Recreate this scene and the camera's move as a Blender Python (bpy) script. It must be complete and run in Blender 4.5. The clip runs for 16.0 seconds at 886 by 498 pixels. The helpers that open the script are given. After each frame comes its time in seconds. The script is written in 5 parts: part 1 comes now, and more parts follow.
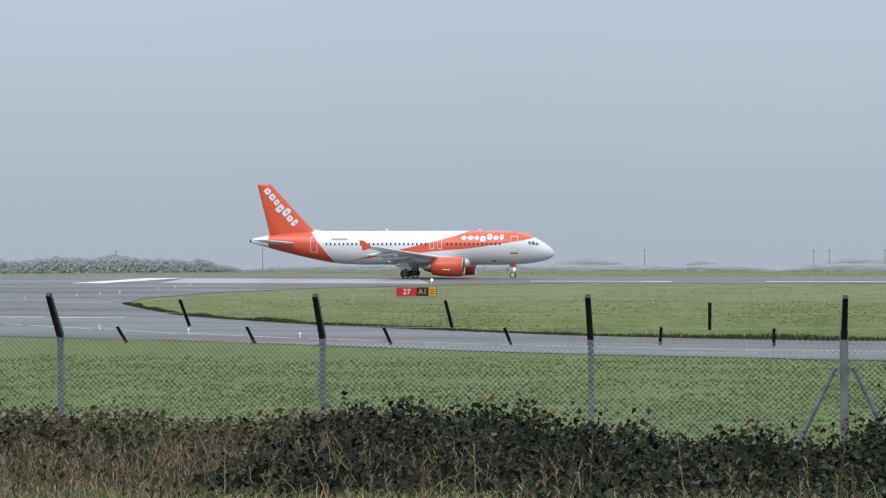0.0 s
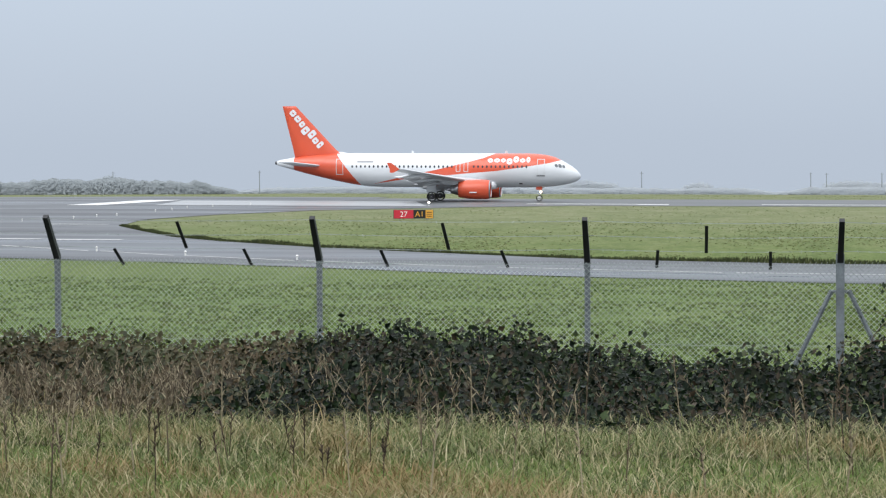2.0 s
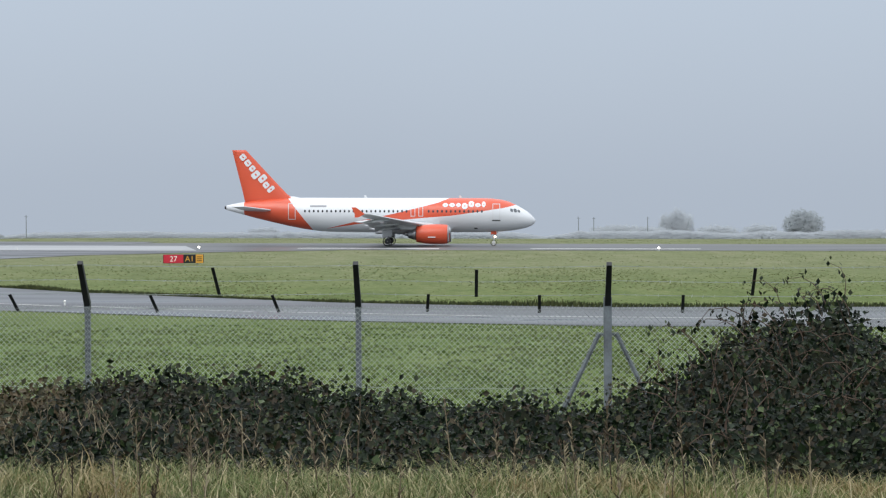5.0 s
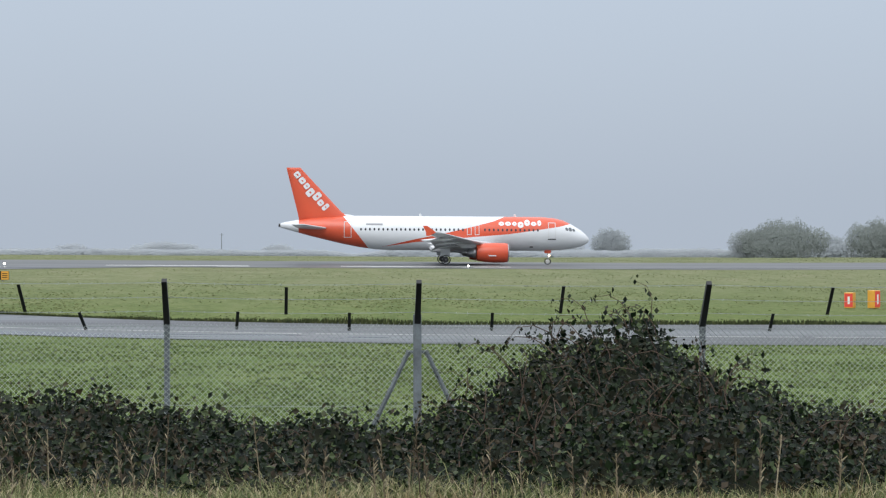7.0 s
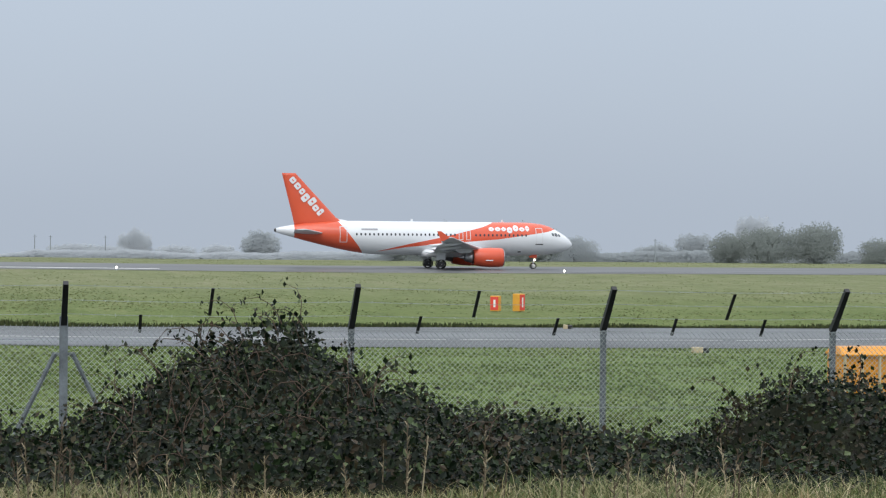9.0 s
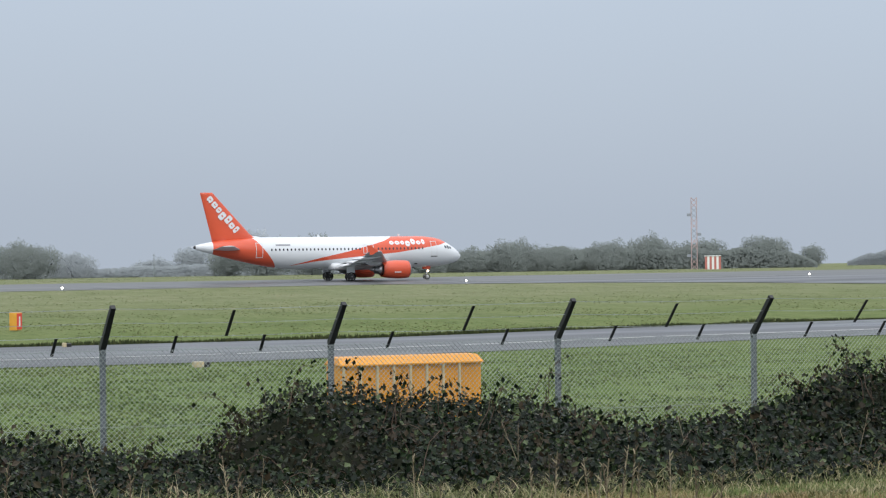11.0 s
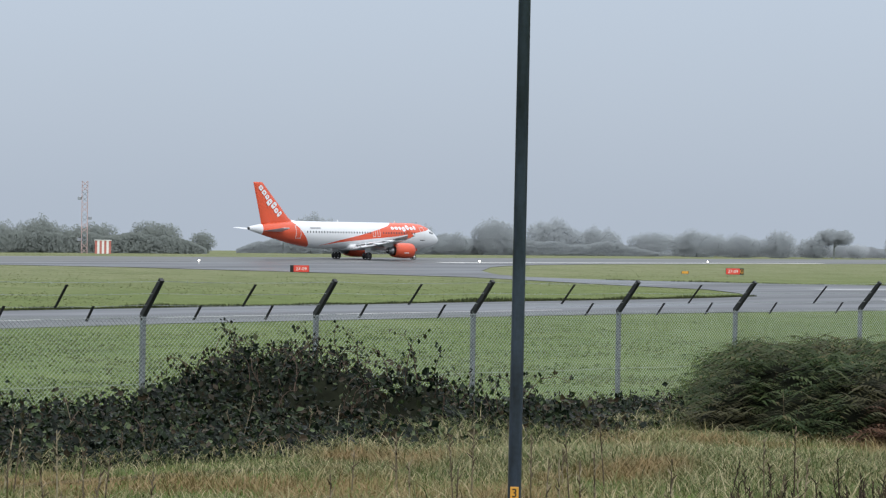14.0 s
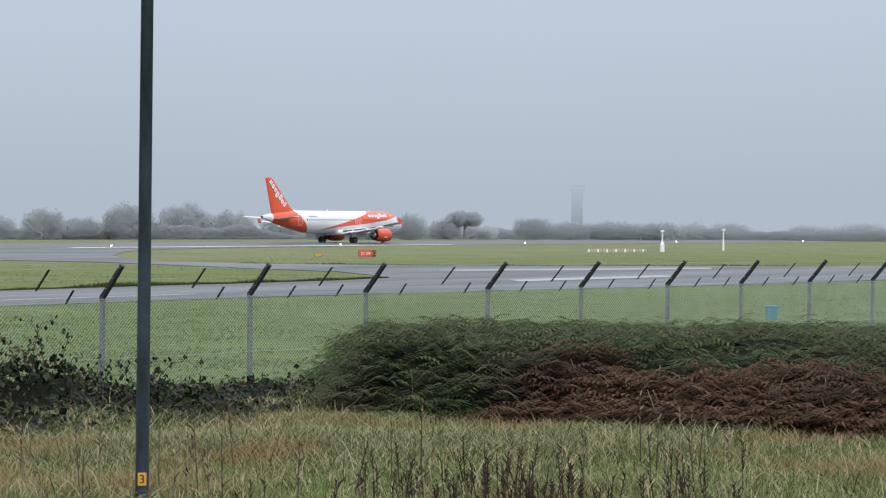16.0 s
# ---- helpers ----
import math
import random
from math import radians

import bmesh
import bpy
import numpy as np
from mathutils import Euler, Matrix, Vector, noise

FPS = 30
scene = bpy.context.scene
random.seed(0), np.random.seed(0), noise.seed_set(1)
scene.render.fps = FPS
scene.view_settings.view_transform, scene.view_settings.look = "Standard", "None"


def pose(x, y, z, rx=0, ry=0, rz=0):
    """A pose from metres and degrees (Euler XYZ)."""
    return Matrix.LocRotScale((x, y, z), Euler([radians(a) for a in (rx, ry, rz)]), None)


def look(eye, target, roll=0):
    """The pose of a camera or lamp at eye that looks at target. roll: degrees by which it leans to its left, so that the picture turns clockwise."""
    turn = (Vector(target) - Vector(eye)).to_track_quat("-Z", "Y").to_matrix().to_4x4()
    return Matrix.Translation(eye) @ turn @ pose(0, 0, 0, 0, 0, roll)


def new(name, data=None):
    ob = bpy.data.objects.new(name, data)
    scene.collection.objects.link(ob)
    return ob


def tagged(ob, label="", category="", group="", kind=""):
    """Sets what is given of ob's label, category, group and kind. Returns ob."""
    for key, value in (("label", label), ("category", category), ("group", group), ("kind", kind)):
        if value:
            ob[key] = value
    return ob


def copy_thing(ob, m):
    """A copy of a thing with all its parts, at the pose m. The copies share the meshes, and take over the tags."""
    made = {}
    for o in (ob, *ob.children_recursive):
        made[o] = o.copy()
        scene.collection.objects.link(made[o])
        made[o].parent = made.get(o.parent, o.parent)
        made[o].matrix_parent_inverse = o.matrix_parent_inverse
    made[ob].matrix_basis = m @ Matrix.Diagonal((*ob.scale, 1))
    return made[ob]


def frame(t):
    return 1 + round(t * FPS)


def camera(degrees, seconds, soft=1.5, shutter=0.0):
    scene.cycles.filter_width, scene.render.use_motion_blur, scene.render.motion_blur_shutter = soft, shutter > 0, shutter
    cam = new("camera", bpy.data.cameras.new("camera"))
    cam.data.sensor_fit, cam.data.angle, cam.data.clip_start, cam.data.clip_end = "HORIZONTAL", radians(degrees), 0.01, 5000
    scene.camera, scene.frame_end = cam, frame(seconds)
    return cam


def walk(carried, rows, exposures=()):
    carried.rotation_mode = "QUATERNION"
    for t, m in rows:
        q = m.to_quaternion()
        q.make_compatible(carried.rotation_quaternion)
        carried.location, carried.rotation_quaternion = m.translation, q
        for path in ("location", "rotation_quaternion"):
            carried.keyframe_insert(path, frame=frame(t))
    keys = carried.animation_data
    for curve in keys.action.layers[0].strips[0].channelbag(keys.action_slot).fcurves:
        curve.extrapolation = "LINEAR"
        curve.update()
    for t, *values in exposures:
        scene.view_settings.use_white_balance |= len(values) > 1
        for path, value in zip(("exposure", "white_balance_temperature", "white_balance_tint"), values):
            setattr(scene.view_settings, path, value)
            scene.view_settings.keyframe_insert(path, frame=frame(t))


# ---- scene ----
EYE = Vector((0.0, 0.0, 2.87))
PATH = [
    (0.0, -7.709, -0.070, -0.411),
    (0.5, -7.700, -0.372, -0.220),
    (1.0, -7.784, -1.155, -0.105),
    (1.5, -7.736, -1.882, -0.165),
    (2.0, -7.641, -2.097, -0.287),
    (2.5, -7.302, -1.992, -0.194),
    (3.0, -6.773, -1.446, 0.125),
    (3.5, -5.867, -0.979, 0.224),
    (4.0, -4.639, -0.866, -0.015),
    (4.5, -3.155, -0.920, -0.189),
    (4.7, -2.506, -0.973, -0.257),
    (6.8, 2.639, -0.577, -0.008),
    (7.0, 3.325, -0.520, -0.038),
    (7.5, 5.554, -0.744, 0.005),
    (8.0, 8.024, -0.581, 0.252),
    (8.5, 10.017, -0.538, 0.608),
    (9.0, 12.467, -0.426, 0.482),
    (9.5, 16.347, -0.340, -0.211),
    (10.0, 20.045, -0.290, -0.858),
    (10.2, 21.210, -0.245, -1.074),
    (12.3, 31.861, -0.037, 0.996),
    (12.5, 32.783, -0.091, 0.944),
    (13.0, 35.413, -0.117, 0.833),
    (13.5, 38.475, -0.257, 0.806),
    (14.0, 41.379, -0.442, 0.835),
    (14.5, 43.880, -0.531, 0.798),
    (15.0, 46.212, -0.616, 0.576),
    (15.5, 48.695, -0.810, 0.491),
    (16.0, 50.949, -0.782, 0.376),
]


def aim(yaw, pitch, roll):
    """Pose of the hand-held camera: it stands on one spot and pans along the runway."""
    y, p = radians(yaw), radians(pitch)
    way = Vector((math.sin(y) * math.cos(p), math.cos(y) * math.cos(p), math.sin(p)))
    return look(EYE, EYE + way, roll)


cam = camera(22.88, 16.0, soft=1.25)


def sway(t, yaw):
    """The hand drifts a few centimetres sideways while panning."""
    s = float(np.interp(t, [0, 9.5, 10.0, 10.2, 12.4, 14.3, 16.0], [0, 0, 0.03, 0.03, -0.04, 0.0, 0.042]))
    lift = float(np.interp(t, [0, 9.5, 10.0, 10.2, 12.3], [0, 0, 0.055, 0.055, 0]))
    return Matrix.Translation((s * math.cos(radians(yaw)), -s * math.sin(radians(yaw)), lift))


EXPOSURE = [(0.0, -0.08), (1.0, -0.06), (2.0, 0.18), (2.5, 0.15), (3.0, 0.08), (4.0, -0.02), (7.5, 0.02), (9.5, 0.0), (12.5, 0.0), (16.0, 0.03)]
walk(cam, [(t, sway(t, a) @ aim(a, b, c)) for t, a, b, c in PATH], EXPOSURE)

# ---- light: misty overcast sky, brighter overhead, with a very soft sun behind it ----
SUN_EL, SUN_AZ = radians(48), radians(205)
world = bpy.data.worlds.new("overcast_sky")
scene.world = world
world.use_nodes = True
wn, wl = world.node_tree.nodes, world.node_tree.links
wn.clear()
w_out = wn.new("ShaderNodeOutputWorld")
w_sky = wn.new("ShaderNodeTexSky")
w_sky.sky_type, w_sky.sun_disc = "NISHITA", False
w_sky.sun_elevation, w_sky.sun_rotation = SUN_EL, SUN_AZ
w_sky.air_density, w_sky.dust_density = 1.0, 4.0
w_b1 = wn.new("ShaderNodeBackground")
w_b1.inputs["Strength"].default_value = 0.012
wl.new(w_sky.outputs[0], w_b1.inputs["Color"])
w_co = wn.new("ShaderNodeTexCoord")
w_sep = wn.new("ShaderNodeSeparateXYZ")
wl.new(w_co.outputs["Generated"], w_sep.inputs[0])
w_ns = wn.new("ShaderNodeTexNoise")
w_ns.inputs["Scale"].default_value, w_ns.inputs["Detail"].default_value = 3.0, 3.0
wl.new(w_co.outputs["Generated"], w_ns.inputs["Vector"])
w_mad = wn.new("ShaderNodeMath")
w_mad.operation = "MULTIPLY_ADD"
wl.new(w_ns.outputs["Fac"], w_mad.inputs[0])
w_mad.inputs[1].default_value = 0.06
wl.new(w_sep.outputs["Z"], w_mad.inputs[2])
w_ramp = wn.new("ShaderNodeValToRGB")
wl.new(w_mad.outputs[0], w_ramp.inputs[0])
el = w_ramp.color_ramp.elements
el[0].position, el[0].color = 0.0, (0.414, 0.475, 0.562, 1)
el[1].position, el[1].color = 1.0, (1.65, 1.72, 1.80, 1)
for pos, col in ((0.045, (0.425, 0.488, 0.580, 1)), (0.14, (0.486, 0.560, 0.664, 1)), (0.40, (0.95, 1.0, 1.08, 1))):
    e = el.new(pos)
    e.color = col
w_b2 = wn.new("ShaderNodeBackground")
w_b2.inputs["Strength"].default_value = 1.0
wl.new(w_ramp.outputs[0], w_b2.inputs["Color"])
w_add = wn.new("ShaderNodeAddShader")
wl.new(w_b1.outputs[0], w_add.inputs[0])
wl.new(w_b2.outputs[0], w_add.inputs[1])
wl.new(w_add.outputs[0], w_out.inputs["Surface"])
sun = new("sun", bpy.data.lights.new("sun", "SUN"))
sun.data.energy, sun.data.angle, sun.data.color = 1.0, radians(40), (1.0, 0.98, 0.95)
sun.matrix_world = look((0, 0, 60), Vector((0, 0, 60)) - Vector((math.sin(SUN_AZ) * math.cos(SUN_EL), math.cos(SUN_AZ) * math.cos(SUN_EL), math.sin(SUN_EL))))


# ---- materials ----
def nodes_of(name):
    m = bpy.data.materials.new(name)
    m.use_nodes = True
    return m, m.node_tree.nodes, m.node_tree.links, m.node_tree.nodes["Principled BSDF"]


def noise_at(n, l, scale, detail=4.0, rough=0.6, stretch=None):
    co = n.new("ShaderNodeTexCoord")
    mp = n.new("ShaderNodeMapping")
    l.new(co.outputs["Object"], mp.inputs["Vector"])
    if stretch:
        mp.inputs["Scale"].default_value = stretch
    t = n.new("ShaderNodeTexNoise")
    t.inputs["Scale"].default_value, t.inputs["Detail"].default_value, t.inputs["Roughness"].default_value = scale, detail, rough
    l.new(mp.outputs[0], t.inputs["Vector"])
    return t.outputs["Fac"]


def ramp_of(n, l, fac, stops):
    r = n.new("ShaderNodeValToRGB")
    l.new(fac, r.inputs[0])
    e = r.color_ramp.elements
    e[0].position, e[0].color = stops[0][0], (*stops[0][1], 1)
    e[1].position, e[1].color = stops[-1][0], (*stops[-1][1], 1)
    for pos, col in stops[1:-1]:
        e.new(pos).color = (*col, 1)
    return r.outputs[0]


def mixed(n, l, fac, a, b, mode="MIX"):
    m = n.new("ShaderNodeMix")
    m.data_type, m.blend_type = "RGBA", mode
    for sock, v in ((m.inputs["Factor"], fac), (m.inputs["A"], a), (m.inputs["B"], b)):
        if isinstance(v, bpy.types.NodeSocket):
            l.new(v, sock)
        else:
            sock.default_value = v if isinstance(v, (int, float)) else (*v, 1)
    return m.outputs["Result"]


def bumped(n, l, b, fac, strength, dist):
    bp = n.new("ShaderNodeBump")
    bp.inputs["Strength"].default_value, bp.inputs["Distance"].default_value = strength, dist
    l.new(fac, bp.inputs["Height"])
    l.new(bp.outputs[0], b.inputs["Normal"])


def surface(name, base, spread=0.12, scale=3.0, rough=0.6, metal=0.0, bump=0.0, fine=40.0, stretch=None, spec=0.5):
    """Paint, metal or concrete: base colour with stains at one scale and grain at another."""
    m, n, l, b = nodes_of(name)
    lo = [c * (1 - spread) for c in base]
    hi = [min(1, c * (1 + spread)) for c in base]
    big = ramp_of(n, l, noise_at(n, l, scale, 4, 0.6, stretch), [(0.3, lo), (0.7, hi)])
    grain = noise_at(n, l, fine, 3, 0.6)
    col = mixed(n, l, 0.25, big, ramp_of(n, l, grain, [(0.3, lo), (0.7, hi)]))
    l.new(col, b.inputs["Base Color"])
    b.inputs["Roughness"].default_value, b.inputs["Metallic"].default_value = rough, metal
    b.inputs["Specular IOR Level"].default_value = spec
    if bump:
        bumped(n, l, b, grain, bump, 0.01)
    return m


def foliage(name, stops, rough=0.6, patch=None, thin=0.0, spec=0.25):
    """Leaves and blades: each island takes its own shade, with patches of another tone; thin ones let light through."""
    m, n, l, b = nodes_of(name)
    g = n.new("ShaderNodeNewGeometry")
    col = ramp_of(n, l, g.outputs["Random Per Island"], stops)
    if patch:
        where = ramp_of(n, l, noise_at(n, l, patch[0], 3), [(patch[1], (0, 0, 0)), (patch[2], (1, 1, 1))])
        col = mixed(n, l, where, col, mixed(n, l, 0.75, col, patch[3]))
    l.new(col, b.inputs["Base Color"])
    b.inputs["Roughness"].default_value = rough
    b.inputs["Specular IOR Level"].default_value = spec
    if thin:
        tr = n.new("ShaderNodeBsdfTranslucent")
        l.new(col, tr.inputs["Color"])
        mx = n.new("ShaderNodeMixShader")
        mx.inputs["Fac"].default_value = thin
        l.new(b.outputs[0], mx.inputs[1])
        l.new(tr.outputs[0], mx.inputs[2])
        l.new(mx.outputs[0], n["Material Output"].inputs["Surface"])
    return m


def grass_ground(name):
    """Lush short turf by the fence, paling towards the runway with painted haze, in blotches of three sizes."""
    m, n, l, b = nodes_of(name)

    def turf(k):
        t = lambda c: tuple(v * s for v, s in zip(c, k))
        big = ramp_of(n, l, noise_at(n, l, 0.05, 5, 0.6, (1, 0.6, 1)), [(0.3, t((0.075, 0.115, 0.024))), (0.5, t((0.095, 0.135, 0.032))), (0.72, t((0.125, 0.150, 0.048)))])
        mid = ramp_of(n, l, noise_at(n, l, 0.30, 6, 0.72, (1, 0.4, 1)), [(0.38, t((0.040, 0.064, 0.015))), (0.5, t((0.092, 0.132, 0.032))), (0.64, t((0.165, 0.185, 0.070)))])
        fine = ramp_of(n, l, noise_at(n, l, 3.2, 6, 0.75, (1, 0.3, 1)), [(0.3, t((0.032, 0.052, 0.012))), (0.5, t((0.095, 0.135, 0.034))), (0.72, t((0.19, 0.215, 0.085)))])
        return mixed(n, l, 0.5, mixed(n, l, 0.55, big, mid), fine)

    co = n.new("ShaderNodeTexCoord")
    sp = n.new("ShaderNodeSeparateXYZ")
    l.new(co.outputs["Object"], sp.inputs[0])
    # Turf colour pales with distance: haze painted into the ground.
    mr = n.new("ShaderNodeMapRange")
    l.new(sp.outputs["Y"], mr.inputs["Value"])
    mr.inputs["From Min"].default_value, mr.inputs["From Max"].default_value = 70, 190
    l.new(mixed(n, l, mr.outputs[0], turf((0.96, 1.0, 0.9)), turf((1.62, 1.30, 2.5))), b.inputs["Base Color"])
    b.inputs["Roughness"].default_value = 0.9
    b.inputs["Specular IOR Level"].default_value = 0.08
    bumped(n, l, b, noise_at(n, l, 4.0, 6, 0.75, (1, 0.5, 1)), 0.5, 0.12)
    return m


def tarmac(name, lo, hi, wet):
    """Rain-wet asphalt: dull patches and smooth wet ones."""
    m, n, l, b = nodes_of(name)
    big = noise_at(n, l, 0.06, 5, 0.6, (0.35, 1.6, 1))
    fine = noise_at(n, l, 9.0, 5, 0.7)
    l.new(mixed(n, l, 0.35, ramp_of(n, l, big, [(0.3, lo), (0.7, hi)]), ramp_of(n, l, fine, [(0.3, lo), (0.7, hi)])), b.inputs["Base Color"])
    r = n.new("ShaderNodeMapRange")
    l.new(big, r.inputs["Value"])
    r.inputs["From Min"].default_value, r.inputs["From Max"].default_value = 0.35, 0.65
    r.inputs["To Min"].default_value, r.inputs["To Max"].default_value = wet, 0.6
    l.new(r.outputs[0], b.inputs["Roughness"])
    b.inputs["Specular IOR Level"].default_value = 0.45
    bumped(n, l, b, fine, 0.15, 0.01)
    return m


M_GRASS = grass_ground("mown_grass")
M_TARMAC = tarmac("wet_asphalt", (0.030, 0.033, 0.039), (0.066, 0.071, 0.080), 0.26)
M_RUNWAY = tarmac("runway_asphalt", (0.060, 0.064, 0.067), (0.100, 0.105, 0.108), 0.46)
M_CONC = tarmac("pale_concrete", (0.23, 0.24, 0.25), (0.34, 0.35, 0.36), 0.32)
M_FAINT = surface("worn_line_paint", (0.20, 0.205, 0.21), 0.2, 0.6, 0.55)
M_LINE = surface("line_paint", (0.62, 0.62, 0.61), 0.12, 0.6, 0.5)
M_GALV = surface("galvanised_steel", (0.33, 0.36, 0.38), 0.30, 6.0, 0.5, 0.55, 0.2, 60)
M_POST = surface("weathered_concrete_post", (0.135, 0.158, 0.172), 0.45, 5.0, 0.75, 0.0, 0.4, 45)
M_ARM = surface("black_coated_steel", (0.012, 0.013, 0.015), 0.3, 6.0, 0.45)
M_WIRE = surface("fence_wire", (0.36, 0.40, 0.39), 0.2, 2.0, 0.5, 0.1)
M_POLE = surface("dark_painted_pole", (0.030, 0.042, 0.062), 0.75, 2.2, 0.28, 0.0, 0.2, 30, (4, 4, 0.7))
M_WHITE = surface("white_aircraft_paint", (0.72, 0.745, 0.77), 0.02, 0.4, 0.25)
M_ORANGE = surface("orange_paint", (0.66, 0.098, 0.044), 0.03, 0.5, 0.3)
M_GREY = surface("grey_wing_paint", (0.60, 0.62, 0.64), 0.08, 0.8, 0.35)
M_METAL = surface("bare_metal", (0.42, 0.42, 0.43), 0.15, 3.0, 0.3, 0.9)
M_DARK = surface("dark_opening", (0.02, 0.02, 0.022), 0.2, 3.0, 0.4)
M_TYRE = surface("tyre_rubber", (0.022, 0.022, 0.023), 0.2, 4.0, 0.8)
M_HUB = surface("brake_dark_hub", (0.075, 0.075, 0.078), 0.2, 4.0, 0.6)
M_GLASS = surface("dark_window_glass", (0.028, 0.032, 0.04), 0.1, 2.0, 0.08)
M_SCREEN = surface("sky_reflecting_windscreen", (0.10, 0.115, 0.13), 0.1, 2.0, 0.05, 0.0, spec=0.9)
M_SEAM = surface("door_outline_paint", (0.62, 0.63, 0.64), 0.05, 2.0, 0.4)
M_REG = surface("grey_lettering", (0.30, 0.31, 0.33), 0.05, 2.0, 0.4)
M_RED = surface("sign_red", (0.55, 0.022, 0.045), 0.1, 3.0, 0.4)
M_BLACK = surface("sign_black", (0.012, 0.012, 0.012), 0.2, 3.0, 0.4)
M_YELLOW = surface("sign_yellow", (0.72, 0.36, 0.05), 0.1, 3.0, 0.4)
M_SKIP = surface("yellow_enamel", (0.67, 0.275, 0.007), 0.10, 1.2, 0.42, 0.0, 0.2, 20)
M_SKIPTRIM = surface("scuffed_pale_steel", (0.52, 0.43, 0.27), 0.2, 3.0, 0.5)
M_TEAL = surface("teal_plastic", (0.015, 0.20, 0.27), 0.2, 6.0, 0.45)
M_SIGNWHITE = surface("sign_white", (0.85, 0.85, 0.82), 0.04, 3.0, 0.4)
M_STEM = surface("bramble_stem", (0.085, 0.055, 0.038), 0.35, 9.0, 0.8)
# Far bark: mist haze is painted into the base colour.
M_BARK = surface("haze_painted_bark", (0.26, 0.28, 0.28), 0.2, 1.5, 0.9)
# Near-black colour painted for the shade inside brambles and bracken.
M_CORE = surface("painted_inner_shade", (0.013, 0.015, 0.009), 0.5, 4.0, 0.95, spec=0.05)
M_SOIL = surface("leaf_litter", (0.085, 0.070, 0.040), 0.4, 3.0, 0.95, spec=0.05)
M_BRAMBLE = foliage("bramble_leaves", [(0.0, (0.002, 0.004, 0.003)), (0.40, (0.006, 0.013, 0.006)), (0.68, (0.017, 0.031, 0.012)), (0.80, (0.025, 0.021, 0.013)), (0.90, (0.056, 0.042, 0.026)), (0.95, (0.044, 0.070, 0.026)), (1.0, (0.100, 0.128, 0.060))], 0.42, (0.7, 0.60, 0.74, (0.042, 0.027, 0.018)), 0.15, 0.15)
M_BRAMBLE_B = foliage("browning_leaves", [(0.0, (0.022, 0.025, 0.011)), (0.35, (0.043, 0.037, 0.017)), (0.65, (0.074, 0.053, 0.028)), (0.85, (0.099, 0.074, 0.040)), (1.0, (0.034, 0.053, 0.015))], 0.6, (0.8, 0.45, 0.6, (0.028, 0.040, 0.014)))
M_FERN_G = foliage("green_bracken", [(0.0, (0.020, 0.036, 0.013)), (0.5, (0.042, 0.066, 0.024)), (0.85, (0.075, 0.098, 0.040)), (1.0, (0.105, 0.090, 0.045))], 0.6, (0.5, 0.5, 0.6, (0.066, 0.055, 0.030)), 0.25, 0.06)
M_FERN_B = foliage("rusty_bracken", [(0.0, (0.040, 0.021, 0.014)), (0.5, (0.088, 0.048, 0.031)), (0.85, (0.140, 0.080, 0.050)), (1.0, (0.060, 0.062, 0.028))], 0.7, (0.5, 0.5, 0.6, (0.058, 0.036, 0.026)), 0.25, 0.05)
M_BLADE = foliage("rough_grass_blades", [(0.0, (0.036, 0.050, 0.015)), (0.30, (0.092, 0.122, 0.038)), (0.58, (0.172, 0.192, 0.080)), (0.80, (0.310, 0.270, 0.145)), (1.0, (0.460, 0.400, 0.260))], 0.7, (0.55, 0.50, 0.62, (0.255, 0.165, 0.078)), 0.2)
M_TUFT = foliage("edge_grass_blades", [(0.0, (0.018, 0.026, 0.009)), (0.5, (0.036, 0.050, 0.015)), (1.0, (0.075, 0.082, 0.030))], 0.8)
M_TURF = foliage("turf_blades", [(0.0, (0.065, 0.107, 0.024)), (0.5, (0.110, 0.160, 0.040)), (0.85, (0.150, 0.190, 0.058)), (1.0, (0.205, 0.225, 0.095))], 0.8, (0.3, 0.45, 0.6, (0.150, 0.175, 0.062)), 0.5)
M_STALK = foliage("dead_dock_stalks", [(0.0, (0.050, 0.036, 0.025)), (0.4, (0.105, 0.082, 0.054)), (0.7, (0.21, 0.175, 0.115)), (1.0, (0.34, 0.29, 0.20))], 0.8)
M_DOCK = foliage("blackened_dock_stalks", [(0.0, (0.016, 0.012, 0.010)), (0.6, (0.045, 0.032, 0.023)), (1.0, (0.11, 0.078, 0.052))], 0.85)
# Infield blades match the far ground, with its painted haze.
M_INFIELD = foliage("infield_turf_blades", [(0.0, (0.130, 0.155, 0.066)), (0.5, (0.165, 0.190, 0.082)), (1.0, (0.215, 0.230, 0.115))], 0.85, None, 0.55)
# Far leaves: three grades of haze painted into the base colour.
M_TREE_N = foliage("leaves_painted_thin_haze", [(0.0, (0.205, 0.232, 0.222)), (0.5, (0.232, 0.262, 0.248)), (1.0, (0.262, 0.292, 0.275))], 0.95, None, 0.3, 0.0)
M_TREE_M = foliage("painted_mid_haze", [(0.0, (0.325, 0.358, 0.378)), (0.5, (0.345, 0.380, 0.400)), (1.0, (0.368, 0.402, 0.422))], 0.95, None, 0.3, 0.0)
M_TREE_F = foliage("leaves_painted_thick_haze", [(0.0, (0.430, 0.466, 0.500)), (0.5, (0.448, 0.484, 0.518)), (1.0, (0.468, 0.504, 0.538))], 0.95, None, 0.3, 0.0)
M_TOWER = surface("mist_veiled_concrete", (0.30, 0.33, 0.37), 0.05, 0.2, 0.9)


